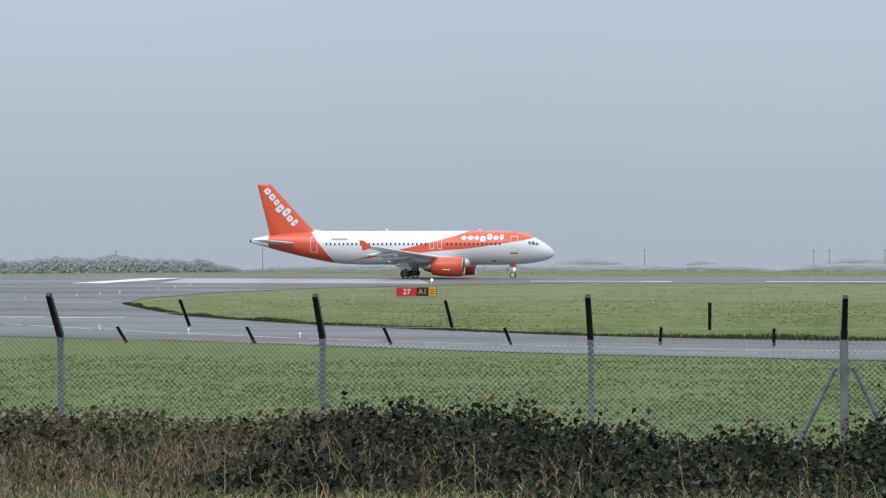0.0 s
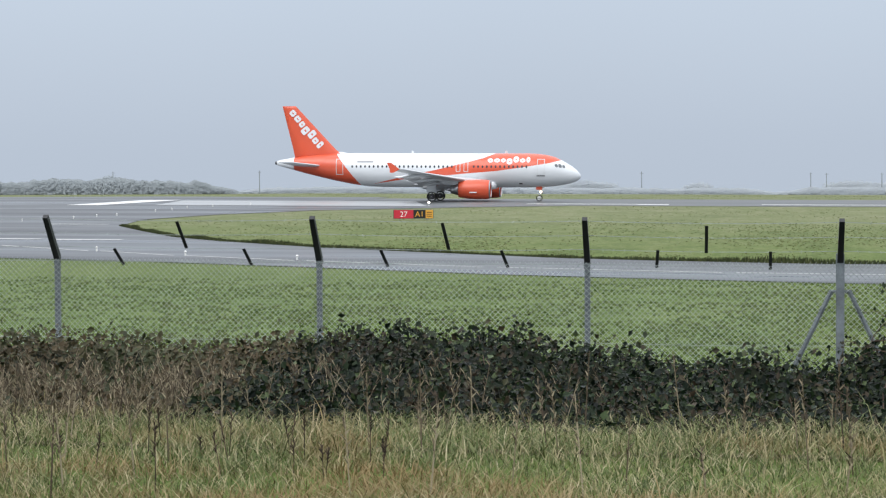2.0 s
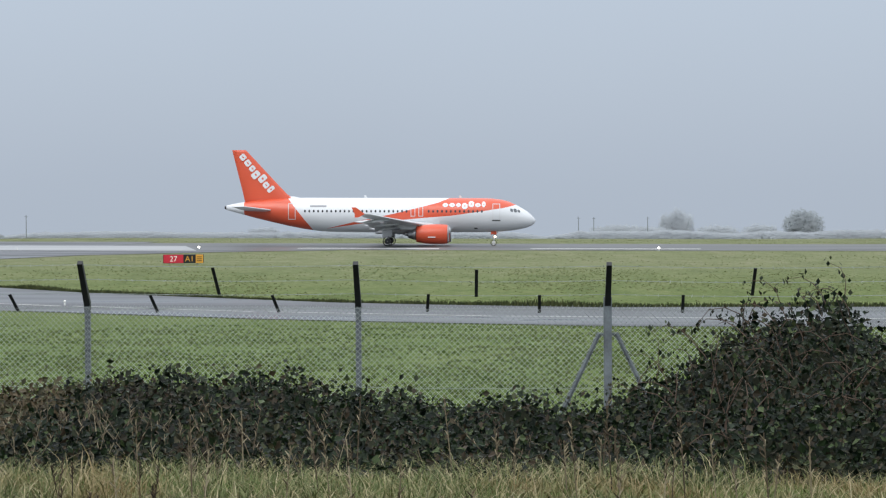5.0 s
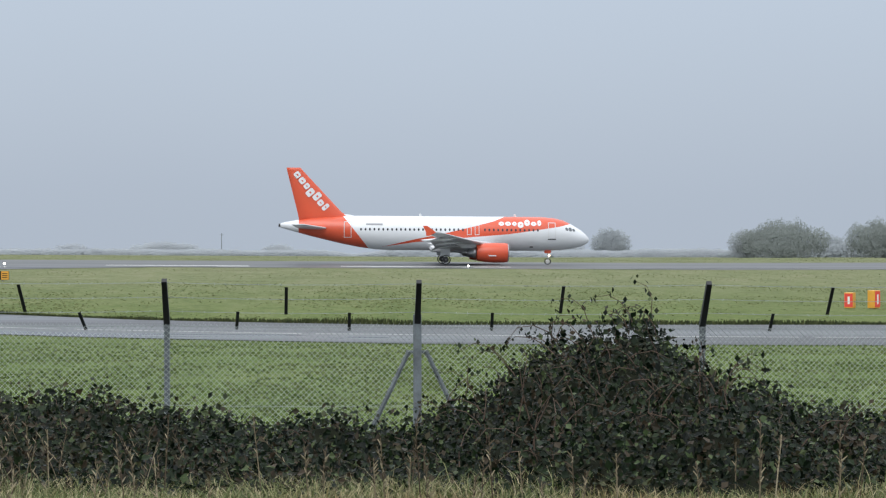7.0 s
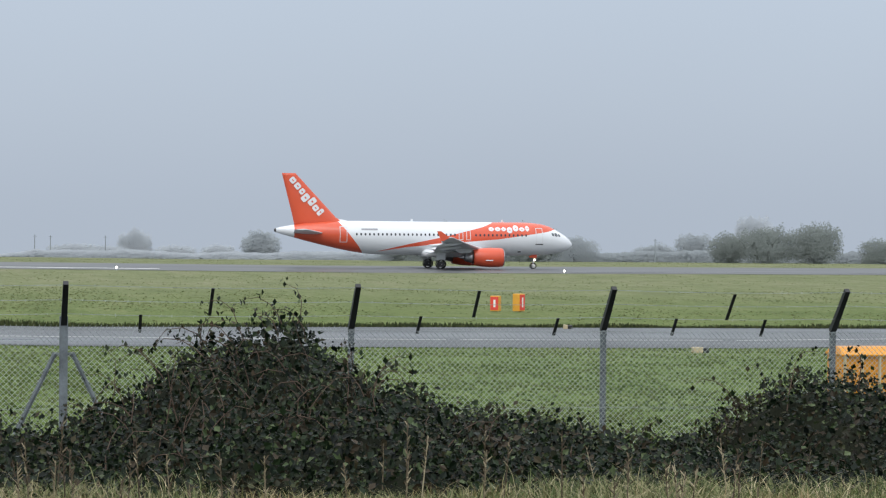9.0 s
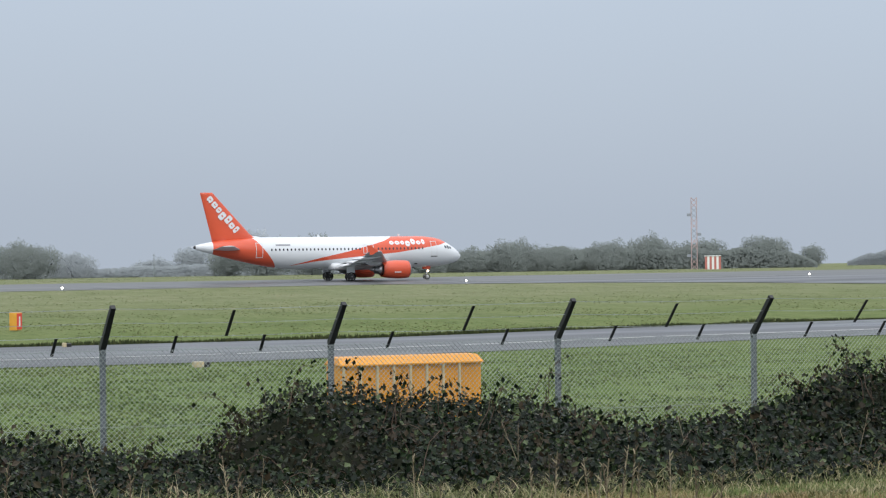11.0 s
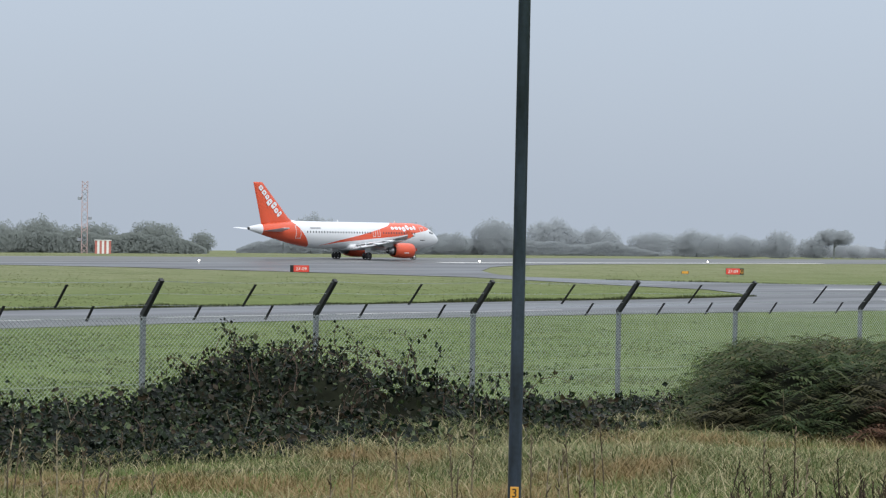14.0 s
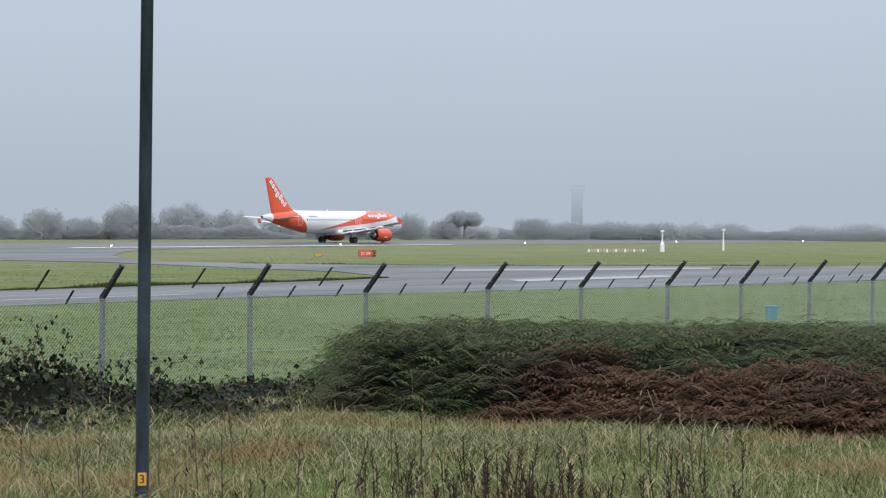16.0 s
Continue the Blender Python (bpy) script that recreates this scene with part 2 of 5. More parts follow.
def fade_for_cloud(name, base, low, high):
    """Concrete made more transparent with height, imitating low cloud in the material."""
    m, n, l, b = nodes_of(name)
    b.inputs["Base Color"].default_value = (*base, 1)
    b.inputs["Roughness"].default_value = 0.9
    co = n.new("ShaderNodeTexCoord")
    sp = n.new("ShaderNodeSeparateXYZ")
    l.new(co.outputs["Object"], sp.inputs[0])
    mr = n.new("ShaderNodeMapRange")
    l.new(sp.outputs["Z"], mr.inputs["Value"])
    mr.inputs["From Min"].default_value, mr.inputs["From Max"].default_value = low, high
    mr.inputs["To Min"].default_value, mr.inputs["To Max"].default_value = 0.58, 0.96
    tr = n.new("ShaderNodeBsdfTransparent")
    mx = n.new("ShaderNodeMixShader")
    l.new(mr.outputs[0], mx.inputs["Fac"])
    l.new(b.outputs[0], mx.inputs[1])
    l.new(tr.outputs[0], mx.inputs[2])
    l.new(mx.outputs[0], n["Material Output"].inputs["Surface"])
    return m


M_CLOUD_FADE = fade_for_cloud("concrete_with_cloud_fade", (0.26, 0.29, 0.33), 1.0, 14.5)



def glow(name, col, power):
    m, n, l, b = nodes_of(name)
    b.inputs["Base Color"].default_value = (*col, 1)
    b.inputs["Emission Color"].default_value = (*col, 1)
    b.inputs["Emission Strength"].default_value = power
    return m


M_LAMP = glow("lit_white_lamp", (1.0, 0.95, 0.85), 6.0)
M_AMBER = glow("lit_warm_lamp", (1.0, 0.8, 0.55), 5.0)
M_SIGNRED_LIT = glow("lit_sign_red", (0.62, 0.06, 0.04), 0.16)


def livery(name):
    """White fuselage with the orange tail and the orange sweep towards the nose, in the aircraft's own space."""
    m, n, l, b = nodes_of(name)
    co = n.new("ShaderNodeTexCoord")
    sp = n.new("ShaderNodeSeparateXYZ")
    l.new(co.outputs["Object"], sp.inputs[0])
    X, Z = sp.outputs["X"], sp.outputs["Z"]

    def calc(op, a, c):
        k = n.new("ShaderNodeMath")
        k.operation = op
        for i, v in enumerate((a, c)):
            if isinstance(v, (int, float)):
                k.inputs[i].default_value = v
            else:
                l.new(v, k.inputs[i])
        return k.outputs[0]

    along = calc("MULTIPLY_ADD", X, 1 / 38)
    along.node.inputs[2].default_value = 1.0

    def edge(points):
        r = n.new("ShaderNodeValToRGB")
        l.new(along, r.inputs[0])
        e = r.color_ramp.elements
        conv = [((x + 38) / 38, z / 10) for x, z in points]
        e[0].position, e[0].color = conv[0][0], (conv[0][1],) * 3 + (1,)
        e[1].position, e[1].color = conv[-1][0], (conv[-1][1],) * 3 + (1,)
        for p, z in conv[1:-1]:
            e.new(p).color = (z, z, z, 1)
        return calc("MULTIPLY", r.outputs[0], 10)

    upper = edge([(-25.6, 2.0), (-25.3, 2.25), (-21.3, 3.2), (-17.4, 4.0), (-14.3, 4.75), (-11.8, 5.4), (-10.1, 6.1), (-9.5, 9.0)])
    lower = edge([(-25.6, 2.3), (-25.3, 2.25), (-21.3, 2.85), (-17.4, 3.2), (-14.3, 3.5), (-10.1, 3.85), (-7.3, 4.25), (-3.8, 4.8), (-2.2, 5.2), (-1.5, 6.0)])
    sweep = calc("MULTIPLY", calc("LESS_THAN", Z, upper), calc("GREATER_THAN", Z, lower))
    slant = calc("MULTIPLY_ADD", Z, -0.80)
    slant.node.inputs[2].default_value = -25.2
    rear = calc("MULTIPLY", calc("LESS_THAN", X, slant), calc("GREATER_THAN", X, -35.3))
    mask = calc("MAXIMUM", sweep, rear)
    dirt = ramp_of(n, l, noise_at(n, l, 0.6, 4, 0.6, (0.4, 1, 2)), [(0.3, (0.68, 0.705, 0.73)), (0.7, (0.74, 0.765, 0.79))])
    tone = ramp_of(n, l, noise_at(n, l, 0.7, 4), [(0.3, (0.63, 0.090, 0.040)), (0.7, (0.68, 0.104, 0.048))])
    l.new(mixed(n, l, mask, dirt, tone), b.inputs["Base Color"])
    b.inputs["Roughness"].default_value = 0.25
    b.inputs["Coat Weight"].default_value = 0.2
    return m


M_LIVERY = livery("airline_livery")


# ---- mesh helpers ----
def finish(bm, smooth=False):
    me = bpy.data.meshes.new("mesh")
    bm.normal_update()
    bm.to_mesh(me)
    bm.free()
    if smooth:
        me.polygons.foreach_set("use_smooth", [True] * len(me.polygons))
    return me


def part(name, bm, material, parent=None, label="", smooth=False, at=None):
    me = finish(bm, smooth) if isinstance(bm, bmesh.types.BMesh) else bm
    if not me.materials:
        me.materials.append(material)
    ob = new(name, me)
    if parent:
        ob.parent = parent
    if at is not None:
        ob.matrix_basis = at
    return tagged(ob, label)


def empty(name, at, label, category, group="", kind=""):
    ob = new(name)
    ob.empty_display_size = 0.2
    ob.matrix_basis = at
    return tagged(ob, label, category, group, kind)


def box(bm, x0, x1, y0, y1, z0, z1, bevel=0.0):
    r = bmesh.ops.create_cube(bm, size=1.0)
    vs = r["verts"]
    for v in vs:
        v.co = Vector(((x0 + x1) / 2 + v.co.x * (x1 - x0), (y0 + y1) / 2 + v.co.y * (y1 - y0), (z0 + z1) / 2 + v.co.z * (z1 - z0)))
    if bevel:
        es = list({e for v in vs for e in v.link_edges})
        bmesh.ops.bevel(bm, geom=es, offset=bevel, segments=2, affect="EDGES", profile=0.5)
    return bm


def tube(bm, a, b, r0, r1=None, sides=8, caps=True):
    """A tapered rod from a to b."""
    a, b = Vector(a), Vector(b)
    r1 = r0 if r1 is None else r1
    q = (b - a).to_track_quat("Z", "Y")
    rings = []
    for p, r in ((a, r0), (b, r1)):
        rings.append([bm.verts.new(p + q @ Vector((r * math.cos(2 * math.pi * i / sides), r * math.sin(2 * math.pi * i / sides), 0))) for i in range(sides)])
    for i in range(sides):
        j = (i + 1) % sides
        bm.faces.new((rings[0][i], rings[0][j], rings[1][j], rings[1][i]))
    if caps:
        bm.faces.new(rings[0][::-1])
        bm.faces.new(rings[1])
    return bm


def loft(bm, rings, close=True):
    """Skin over closed rings of equal count."""
    vs = [[bm.verts.new(p) for p in ring] for ring in rings]
    k = len(vs[0])
    for a, b in zip(vs, vs[1:]):
        for i in range(k):
            j = (i + 1) % k
            bm.faces.new((a[i], a[j], b[j], b[i]))
    if close:
        bm.faces.new(vs[0][::-1])
        bm.faces.new(vs[-1])
    return bm


def raw(name, verts, faces, material, parent=None, label="", smooth=False):
    me = bpy.data.meshes.new(name)
    me.from_pydata(verts, [], faces)
    me.update()
    if smooth:
        me.polygons.foreach_set("use_smooth", [True] * len(me.polygons))
    return part(name, me, material, parent, label)


def words(text, size, material, parent, at, depth=0.01, name="lettering"):
    cu = bpy.data.curves.new("lettering", "FONT")
    cu.body, cu.size, cu.extrude, cu.align_x, cu.align_y = text, size, depth, "CENTER", "CENTER"
    tmp = bpy.data.objects.new("tmp", cu)
    scene.collection.objects.link(tmp)
    bpy.context.view_layer.update()
    me = bpy.data.meshes.new_from_object(tmp.evaluated_get(bpy.context.evaluated_depsgraph_get()))
    bpy.data.objects.remove(tmp)
    me.materials.clear()
    return part(name, me, material, parent, at=at)


# ---- ground ----
PROFILE_Y = [-400, 0, 10, 17, 21, 24.4, 40, 80, 105, 200, 240, 262, 285, 330, 560, 900, 4500]
PROFILE_Z = [1.6, 1.22, 1.05, 0.87, 0.45, 0.05, -0.6, -1.4, -1.4, -1.5, -1.38, -1.29, -1.32, -1.5, -3.6, -14.0, -120.0]


def G(x, y):
    return float(np.interp(y, PROFILE_Y, PROFILE_Z)) - 0.0066 * min(max(x, -80), 45)


def sheet(name, xs, rows, lift, material, label="", kind="structure", category=""):
    """A ground sheet: for each x a list of y values from near to far."""
    verts, faces = [], []
    k = len(rows[0])
    for x, ys in zip(xs, rows):
        for y in ys:
            verts.append((x, y, G(x, y) + lift))
    for i in range(len(xs) - 1):
        for j in range(k - 1):
            a = i * k + j
            faces.append((a, a + k, a + k + 1, a + 1))
    return tagged(raw(name, verts, faces, material), label, category, "", kind)


# one sheet of mown grass to the horizon
GX = [-1500, -600, -300, -160, -80, -40, -20, 0, 20, 45, 70, 110, 160, 240, 340, 480, 700, 1200, 3000]
tagged(sheet("ground", GX, [PROFILE_Y] * len(GX), 0.0, M_GRASS), "mown airfield grass running out into painted-in haze", "grass", "", "structure")

RX = [-300, -160, -80, -40, 0, 45, 110, 200, 320, 480, 800]
tagged(sheet("runway", RX, [[240, 251, 262, 273, 285]] * len(RX), 0.03, M_RUNWAY), "grey damp asphalt runway", "runway", "", "structure")


def curve_at(pts, v):
    return float(np.interp(v, [p[0] for p in pts], [p[1] for p in pts]))


NEAR_EDGE = [(-110, 112), (-60, 104), (-33, 97.5), (-27, 95.5), (-17, 90.3), (-10, 86.2), (-4.5, 84), (0, 82.6), (4, 81.4), (20, 81.3), (32, 81.5), (44, 84.5), (54, 86.8), (70, 87.0), (90, 87.2), (102, 86.4), (117, 84.7), (130, 82.5), (154, 81.2), (400, 79)]
FAR_EDGE = [(-47.6, 172), (-44.2, 153.6), (-39, 141), (-33.7, 129), (-29.4, 122.5), (-21.4, 112.8), (-14, 106.6), (-8, 101.7), (-2.7, 99.4), (4, 97.4), (18, 98.7), (27, 99.3), (43, 100), (53, 102), (67, 104), (83, 104.3), (98, 106), (108, 106), (119.3, 107), (128, 109), (194, 112), (230, 100), (400, 98)]
TX = [-47.5, -46, -44, -42, -40, -37, -34, -30, -26, -22, -18, -14, -10, -6, -2, 4, 12, 20, 30, 45, 60, 75, 90, 100, 108, 114, 119, 124, 128, 145, 160, 180, 194, 210, 230, 300, 400]


def span(a, b, k=6):
    return [a + (b - a) * i / (k - 1) for i in range(k)]


tagged(sheet("taxiway", TX, [span(curve_at(NEAR_EDGE, x), curve_at(FAR_EDGE, x)) for x in TX], 0.035, M_TARMAC), "dark rain-wet asphalt taxiway", "taxiway", "", "structure")
LX = [-150, -110, -80, -60, -52, -47.5]
tagged(sheet("taxiway_bend", LX, [span(curve_at(NEAR_EDGE, x), 300, 24) for x in LX], 0.04, M_TARMAC), "wide wet asphalt bend joining the runway", "taxiway", "", "structure")
UP = [(-47.6, 176), (-46.3, 194.5), (-41.4, 212.3), (-34.9, 221), (-28, 230), (-18, 239)]
UX = [-47.5, -46.3, -44, -41.4, -38, -34.9, -31, -28, -23, -18.5]
tagged(sheet("taxiway_flare", UX, [span(curve_at(UP, x), 240) for x in UX], 0.035, M_TARMAC), "wet asphalt flare at the runway edge", "taxiway", "", "structure")
# curved link between the taxiway and the runway
LINK_L = [(109, 127), (116, 133.8), (125, 140), (136, 142), (154, 147.6), (167, 151), (177, 149.5), (195, 147), (215, 140), (228, 128), (240, 105)]
LINK_R = [(109, 199), (112, 194), (125, 178), (137, 166), (148, 161), (155, 158.5), (164, 158.5), (173, 161), (195, 178), (219, 202), (233, 228), (240, 290)]
LY = [109, 112, 116, 120, 125, 130, 137, 145, 154, 160, 167, 177, 186, 195, 205, 215, 222, 228, 234, 240]
verts, faces = [], []
for y in LY:
    for x in span(curve_at(LINK_L, y), curve_at(LINK_R, y), 5):
        verts.append((x, y, G(x, y) + 0.045))
for i in range(len(LY) - 1):
    for j in range(4):
        a = i * 5 + j
        faces.append((a, a + 1, a + 6, a + 5))
tagged(raw("taxiway_link", verts, faces, M_TARMAC), "curving wet asphalt link to the runway", "taxiway", "", "structure")


def patch(name, pts, lift, material, label):
    """A marking or slab laid on the pavement, cut into short pieces along its length."""
    (x0, y0), (x1, y1), (x2, y2), (x3, y3) = pts
    vs, fs = [], []
    for i in range(9):
        u = i / 8
        for v in (0, 0.5, 1):
            ax, ay = x0 + (x1 - x0) * u, y0 + (y1 - y0) * u
            bx, by = x3 + (x2 - x3) * u, y3 + (y2 - y3) * u
            x, y = ax + (bx - ax) * v, ay + (by - ay) * v
            vs.append((x, y, G(x, y) + lift))
    for i in range(8):
        for j in range(2):
            a = i * 3 + j
            fs.append((a, a + 3, a + 4, a + 1))
    return tagged(raw(name, vs, fs, material), label, "marking", "", "structure")


patch("concrete_slab", [(-63, 233), (-33, 233), (-38, 259), (-66.5, 259)], 0.06, M_CONC, "pale wet concrete slab at the runway end")
patch("threshold_marking", [(-72.5, 231), (-68.8, 231), (-67.4, 262), (-71.8, 260)], 0.065, M_LINE, "worn white painted threshold stripe")
for x0, x1 in ((-23.5, -11), (2.8, 22), (36, 56), (70, 90), (105, 130), (150, 172), (190, 212)):
    patch("centre_line", [(x0, 246), (x1, 246), (x1, 247.7), (x0, 247.7)], 0.06, M_SIGNWHITE if x1 < 30 else M_FAINT, "white painted runway line" if x1 < 30 else "worn, nearly vanished runway line")
patch("runway_bar", [(-11, 244.5), (-7.5, 244.5), (-7.5, 247.6), (-11, 247.6)], 0.055, M_LINE, "bright white painted runway bar")
patch("touchdown_bar", [(212, 240.2), (300, 240.2), (300, 242.4), (212, 242.4)], 0.07, M_SIGNWHITE, "white painted runway edge line")
LINE_RUN = [(-62, 128), (-39, 112.8), (-31.6, 106.1), (-25.9, 101.2), (-19.2, 96.6), (-10, 91.6), (0, 88.4), (10, 87.2), (20, 86.8), (32, 87.2), (44, 90), (56, 92), (74, 92.5), (92, 92.8)]
for (xa, ya), (xb, yb) in zip(LINE_RUN, LINE_RUN[1:]):
    patch("taxiway_line", [(xa, ya), (xb - 0.6, yb), (xb - 0.6, yb + 0.32), (xa, ya + 0.32)], 0.05, M_LINE, "thin faded taxiway edge line")
for xa, xb, y in ((-50.6, -46, 156.6), (-39.4, -35.2, 122.4), (-45.5, -40.2, 123.0)):
    patch("hold_line", [(xa, y), (xb, y), (xb, y + 0.9), (xa, y + 0.9)], 0.055, M_LINE, "white painted holding line")
patch("pale_patch", [(128, 96.5), (150, 96.5), (152, 100), (131, 100)], 0.05, M_CONC, "pale patch in the asphalt")
patch("pale_patch", [(150, 120), (176, 110), (180, 113), (152, 124)], 0.055, M_CONC, "pale patch in the asphalt")
patch("bare_ground", [(-12, 14.6), (21, 14.6), (26, 24.2), (-12, 24.2)], 0.015, M_SOIL, "leaf litter under the brambles")


# ---- chain-link fence with cranked arms ----
POSTS = [(-10.8, 1.88), (-7.76, 1.86), (-4.69, 1.84), (-1.65, 1.82), (1.13, 1.80), (4.34, 1.78), (7.31, 1.76), (10.15, 1.74), (13.26, 1.72), (16.21, 1.70), (19.12, 1.68), (22.12, 1.66), (25.26, 1.64), (28.08, 1.62), (31.45, 1.60), (34.37, 1.58), (37.39, 1.56), (40.24, 1.54), (43.15, 1.52), (46.1, 1.50), (49.1, 1.48)]
FY, ARM_OUT, ARM_UP, MESH_Y = 24.41, 0.43, 0.495, -0.038
fence = empty("perimeter_fence", pose(0, FY, 0), "galvanised chain-link airfield fence with black cranked arms and barbed wire", "fence")
bm = bmesh.new()
box(bm, -0.031, 0.031, -0.031, 0.031, -1.95, 0.02, 0.006)
post_mesh = finish(bm)
post_mesh.materials.append(M_POST)
bm = bmesh.new()
for s in (-1, 1):
    tube(bm, (0, 0, -0.03), (0, -ARM_OUT * 0.06, 0.03), 0.034, 0.032, 6)
q = bmesh.new()
d = Vector((0, -ARM_OUT, ARM_UP))
side, front = Vector((0.034, 0, 0)), Vector((0, 0.026, 0.022))
ring = lambda c, k: [c + side * k + front * k, c - side * k + front * k, c - side * k - front * k, c + side * k - front * k]
loft(q, [ring(Vector((0, 0, -0.05)), 1), ring(Vector((0, 0, 0.01)), 1), ring(d * 0.5, 0.92), ring(d, 0.85)])
arm_mesh = finish(q)
bm.free()
arm_mesh.materials.append(M_ARM)
for i, (px, pz) in enumerate(POSTS):
    p = part("post", post_mesh, M_POST, fence, at=pose(px, 0, pz))
    part("arm", arm_mesh, M_ARM, p)
# strutted straining post
for s in (-1, 1):
    bm = bmesh.new()
    tube(bm, (1.13 + s * 0.10, -0.02, 1.50), (1.13 + s * 0.52, -0.02, 0.62), 0.030, 0.032, 6)
    tube(bm, (1.13 + s * 0.02, -0.02, 1.50), (1.13 + s * 0.125, -0.02, 1.505), 0.020, 0.020, 6)
    part("strut", bm, M_POST, fence)
bm = bmesh.new()
box(bm, 1.085, 1.175, -0.05, 0.05, 0.0, 1.92, 0.008)
part("straining_post", bm, M_POST, fence)


def wire(bm, a, b, r, steps, sag):
    pts = []
    for i in range(steps + 1):
        u = i / steps
        p = Vector(a).lerp(Vector(b), u)
        p.z -= sag * 4 * u * (1 - u)
        pts.append(p)
    for p, q2 in zip(pts, pts[1:]):
        tube(bm, p, q2, r, r, 3, False)


rng = random.Random(5)
drop_up = bmesh.new()
loft(drop_up, [[Vector((sx * 0.018, -0.012 + sy * 0.008, 0)) for sx, sy in ((1, 1), (-1, 1), (-1, -1), (1, -1))],
               [Vector((sx * 0.018, -0.295 + sy * 0.008, 0.31)) for sx, sy in ((1, 1), (-1, 1), (-1, -1), (1, -1))]])
drop_up = finish(drop_up)
drop_up.materials.append(M_ARM)
drop_low = bmesh.new()
loft(drop_low, [[Vector((sx * 0.017, sy * 0.008, 0)) for sx, sy in ((1, 1), (-1, 1), (-1, -1), (1, -1))],
                [Vector((sx * 0.017, -0.16 + sy * 0.008, 0.205)) for sx, sy in ((1, 1), (-1, 1), (-1, -1), (1, -1))]])
drop_low = finish(drop_low)
drop_low.materials.append(M_ARM)
def post_z(x):
    return float(np.interp(x, [p[0] for p in POSTS], [p[1] for p in POSTS]))


def lean_of(x):
    """The loose droppers lean a little along the fence, more towards its far end."""
    return float(np.interp(x, [-7, -3, -1.8, -0.9, 0.4, 3], [-18, -17, -14, 6, 0, 2]))


for x in (-9.3, -6.2, -3.19, -0.33, 2.72, 5.73, 8.77, 11.87, 14.78, 17.74, 20.73, 23.85, 26.76, 29.97, 33.22, 36.1, 38.9, 41.8, 44.7, 47.6):
    part("dropper", drop_up, M_ARM, fence, at=pose(x, -0.12, post_z(x) + 0.125 + rng.uniform(-0.01, 0.015), 0, lean_of(x) * 0.45 + rng.uniform(-1, 1)))
for x in (-9.9, -8.5, -6.97, -5.47, -3.9, -2.54, -0.88, 0.37, 1.96, 3.52, 5.1, 6.71, 8.14, 9.24, 10.89, 12.46, 14.01, 15.33, 17.02, 18.22, 19.9, 21.4, 22.9, 24.5, 26.14, 27.31, 28.95, 30.74, 32.41, 33.65, 35.25, 36.7, 38.37, 39.52, 41.1, 42.4, 44.0, 45.3, 47.0, 48.2):
    part("dropper", drop_low, M_ARM, fence, at=pose(x, -0.005, post_z(x) - 0.062 + rng.uniform(-0.008, 0.008), 0, lean_of(x) + rng.uniform(-2, 2)))
for (xa, za), (xb, zb) in zip(POSTS, POSTS[1:]):
    for u in (0.3, 0.62, 0.95):  # barbed strands on the arms
        bm = bmesh.new()
        oa, ob = Vector((xa, -ARM_OUT * u, za + ARM_UP * u)), Vector((xb, -ARM_OUT * u, zb + ARM_UP * u))
        wire(bm, oa, ob, 0.0028, 6, 0.02)
        n_barb = int((xb - xa) / 0.12)
        for k in range(n_barb):
            c = oa.lerp(ob, (k + 0.5) / n_barb)
            c.z -= 0.02 * 4 * ((k + 0.5) / n_barb) * (1 - (k + 0.5) / n_barb)
            w = Vector((rng.uniform(-1, 1), rng.uniform(-1, 1), rng.uniform(-1, 1))).normalized() * 0.018
            tube(bm, c - w, c + w, 0.0022, 0.0022, 3, False)
        part("barbed_strand", bm, M_WIRE, fence)
    # woven diamond mesh of the bay
    vs, fs = [], []
    hgt, pitch, r = 1.75, 0.062, 0.0026
    z0 = za - hgt
    w = xb - xa

    def strand(p, q3):
        dx, dz = q3[0] - p[0], q3[1] - p[1]
        ln = math.hypot(dx, dz)
        if ln < 0.02:
            return
        nx, nz = -dz / ln * r, dx / ln * r
        b0 = len(vs)
        for (x, z) in (p, q3):
            zz = z + (zb - za) * (x / w)
            vs.extend([(xa + x + nx, MESH_Y, z0 + zz + nz), (xa + x - nx, MESH_Y, z0 + zz - nz), (xa + x, MESH_Y - r * 1.6, z0 + zz)])
        fs.extend([(b0, b0 + 3, b0 + 5, b0 + 2), (b0 + 1, b0 + 2, b0 + 5, b0 + 4), (b0, b0 + 1, b0 + 4, b0 + 3)])

    k = -hgt
    while k < w:
        a0, a1 = max(k, 0), min(k + hgt, w)
        if a1 > a0:
            strand((a0, a0 - k), (a1, a1 - k))
            strand((a0, hgt - (a0 - k)), (a1, hgt - (a1 - k)))
        k += pitch
    tagged(raw("mesh_panel", vs, fs, M_WIRE, fence), "", "", "", "stuff")
    for zz in (-0.02, -0.9):
        bm = bmesh.new()
        wire(bm, (xa, MESH_Y - 0.004, za + zz), (xb, MESH_Y - 0.004, zb + zz), 0.0032, 4, 0.01)
        part("line_wire", bm, M_WIRE, fence)
    bm = bmesh.new()
    # barbed knuckles along the top of the mesh
    for k in range(int(w / pitch)):
        x = xa + (k + 0.5) * pitch
        z = za + (zb - za) * (x - xa) / w - 0.02
        tube(bm, (x - 0.008, MESH_Y, z), (x + 0.008, MESH_Y, z + 0.045), 0.0022, 0.0018, 3, False)
    tagged(part("mesh_edge", bm, M_WIRE, fence), "", "", "", "stuff")


# ---- airliner, nose at the origin, heading +x, wheels on z = 0 ----
plane = empty("airliner", pose(0, 0, 0), "white and orange twin-engined jet airliner rolling along the runway", "aircraft")
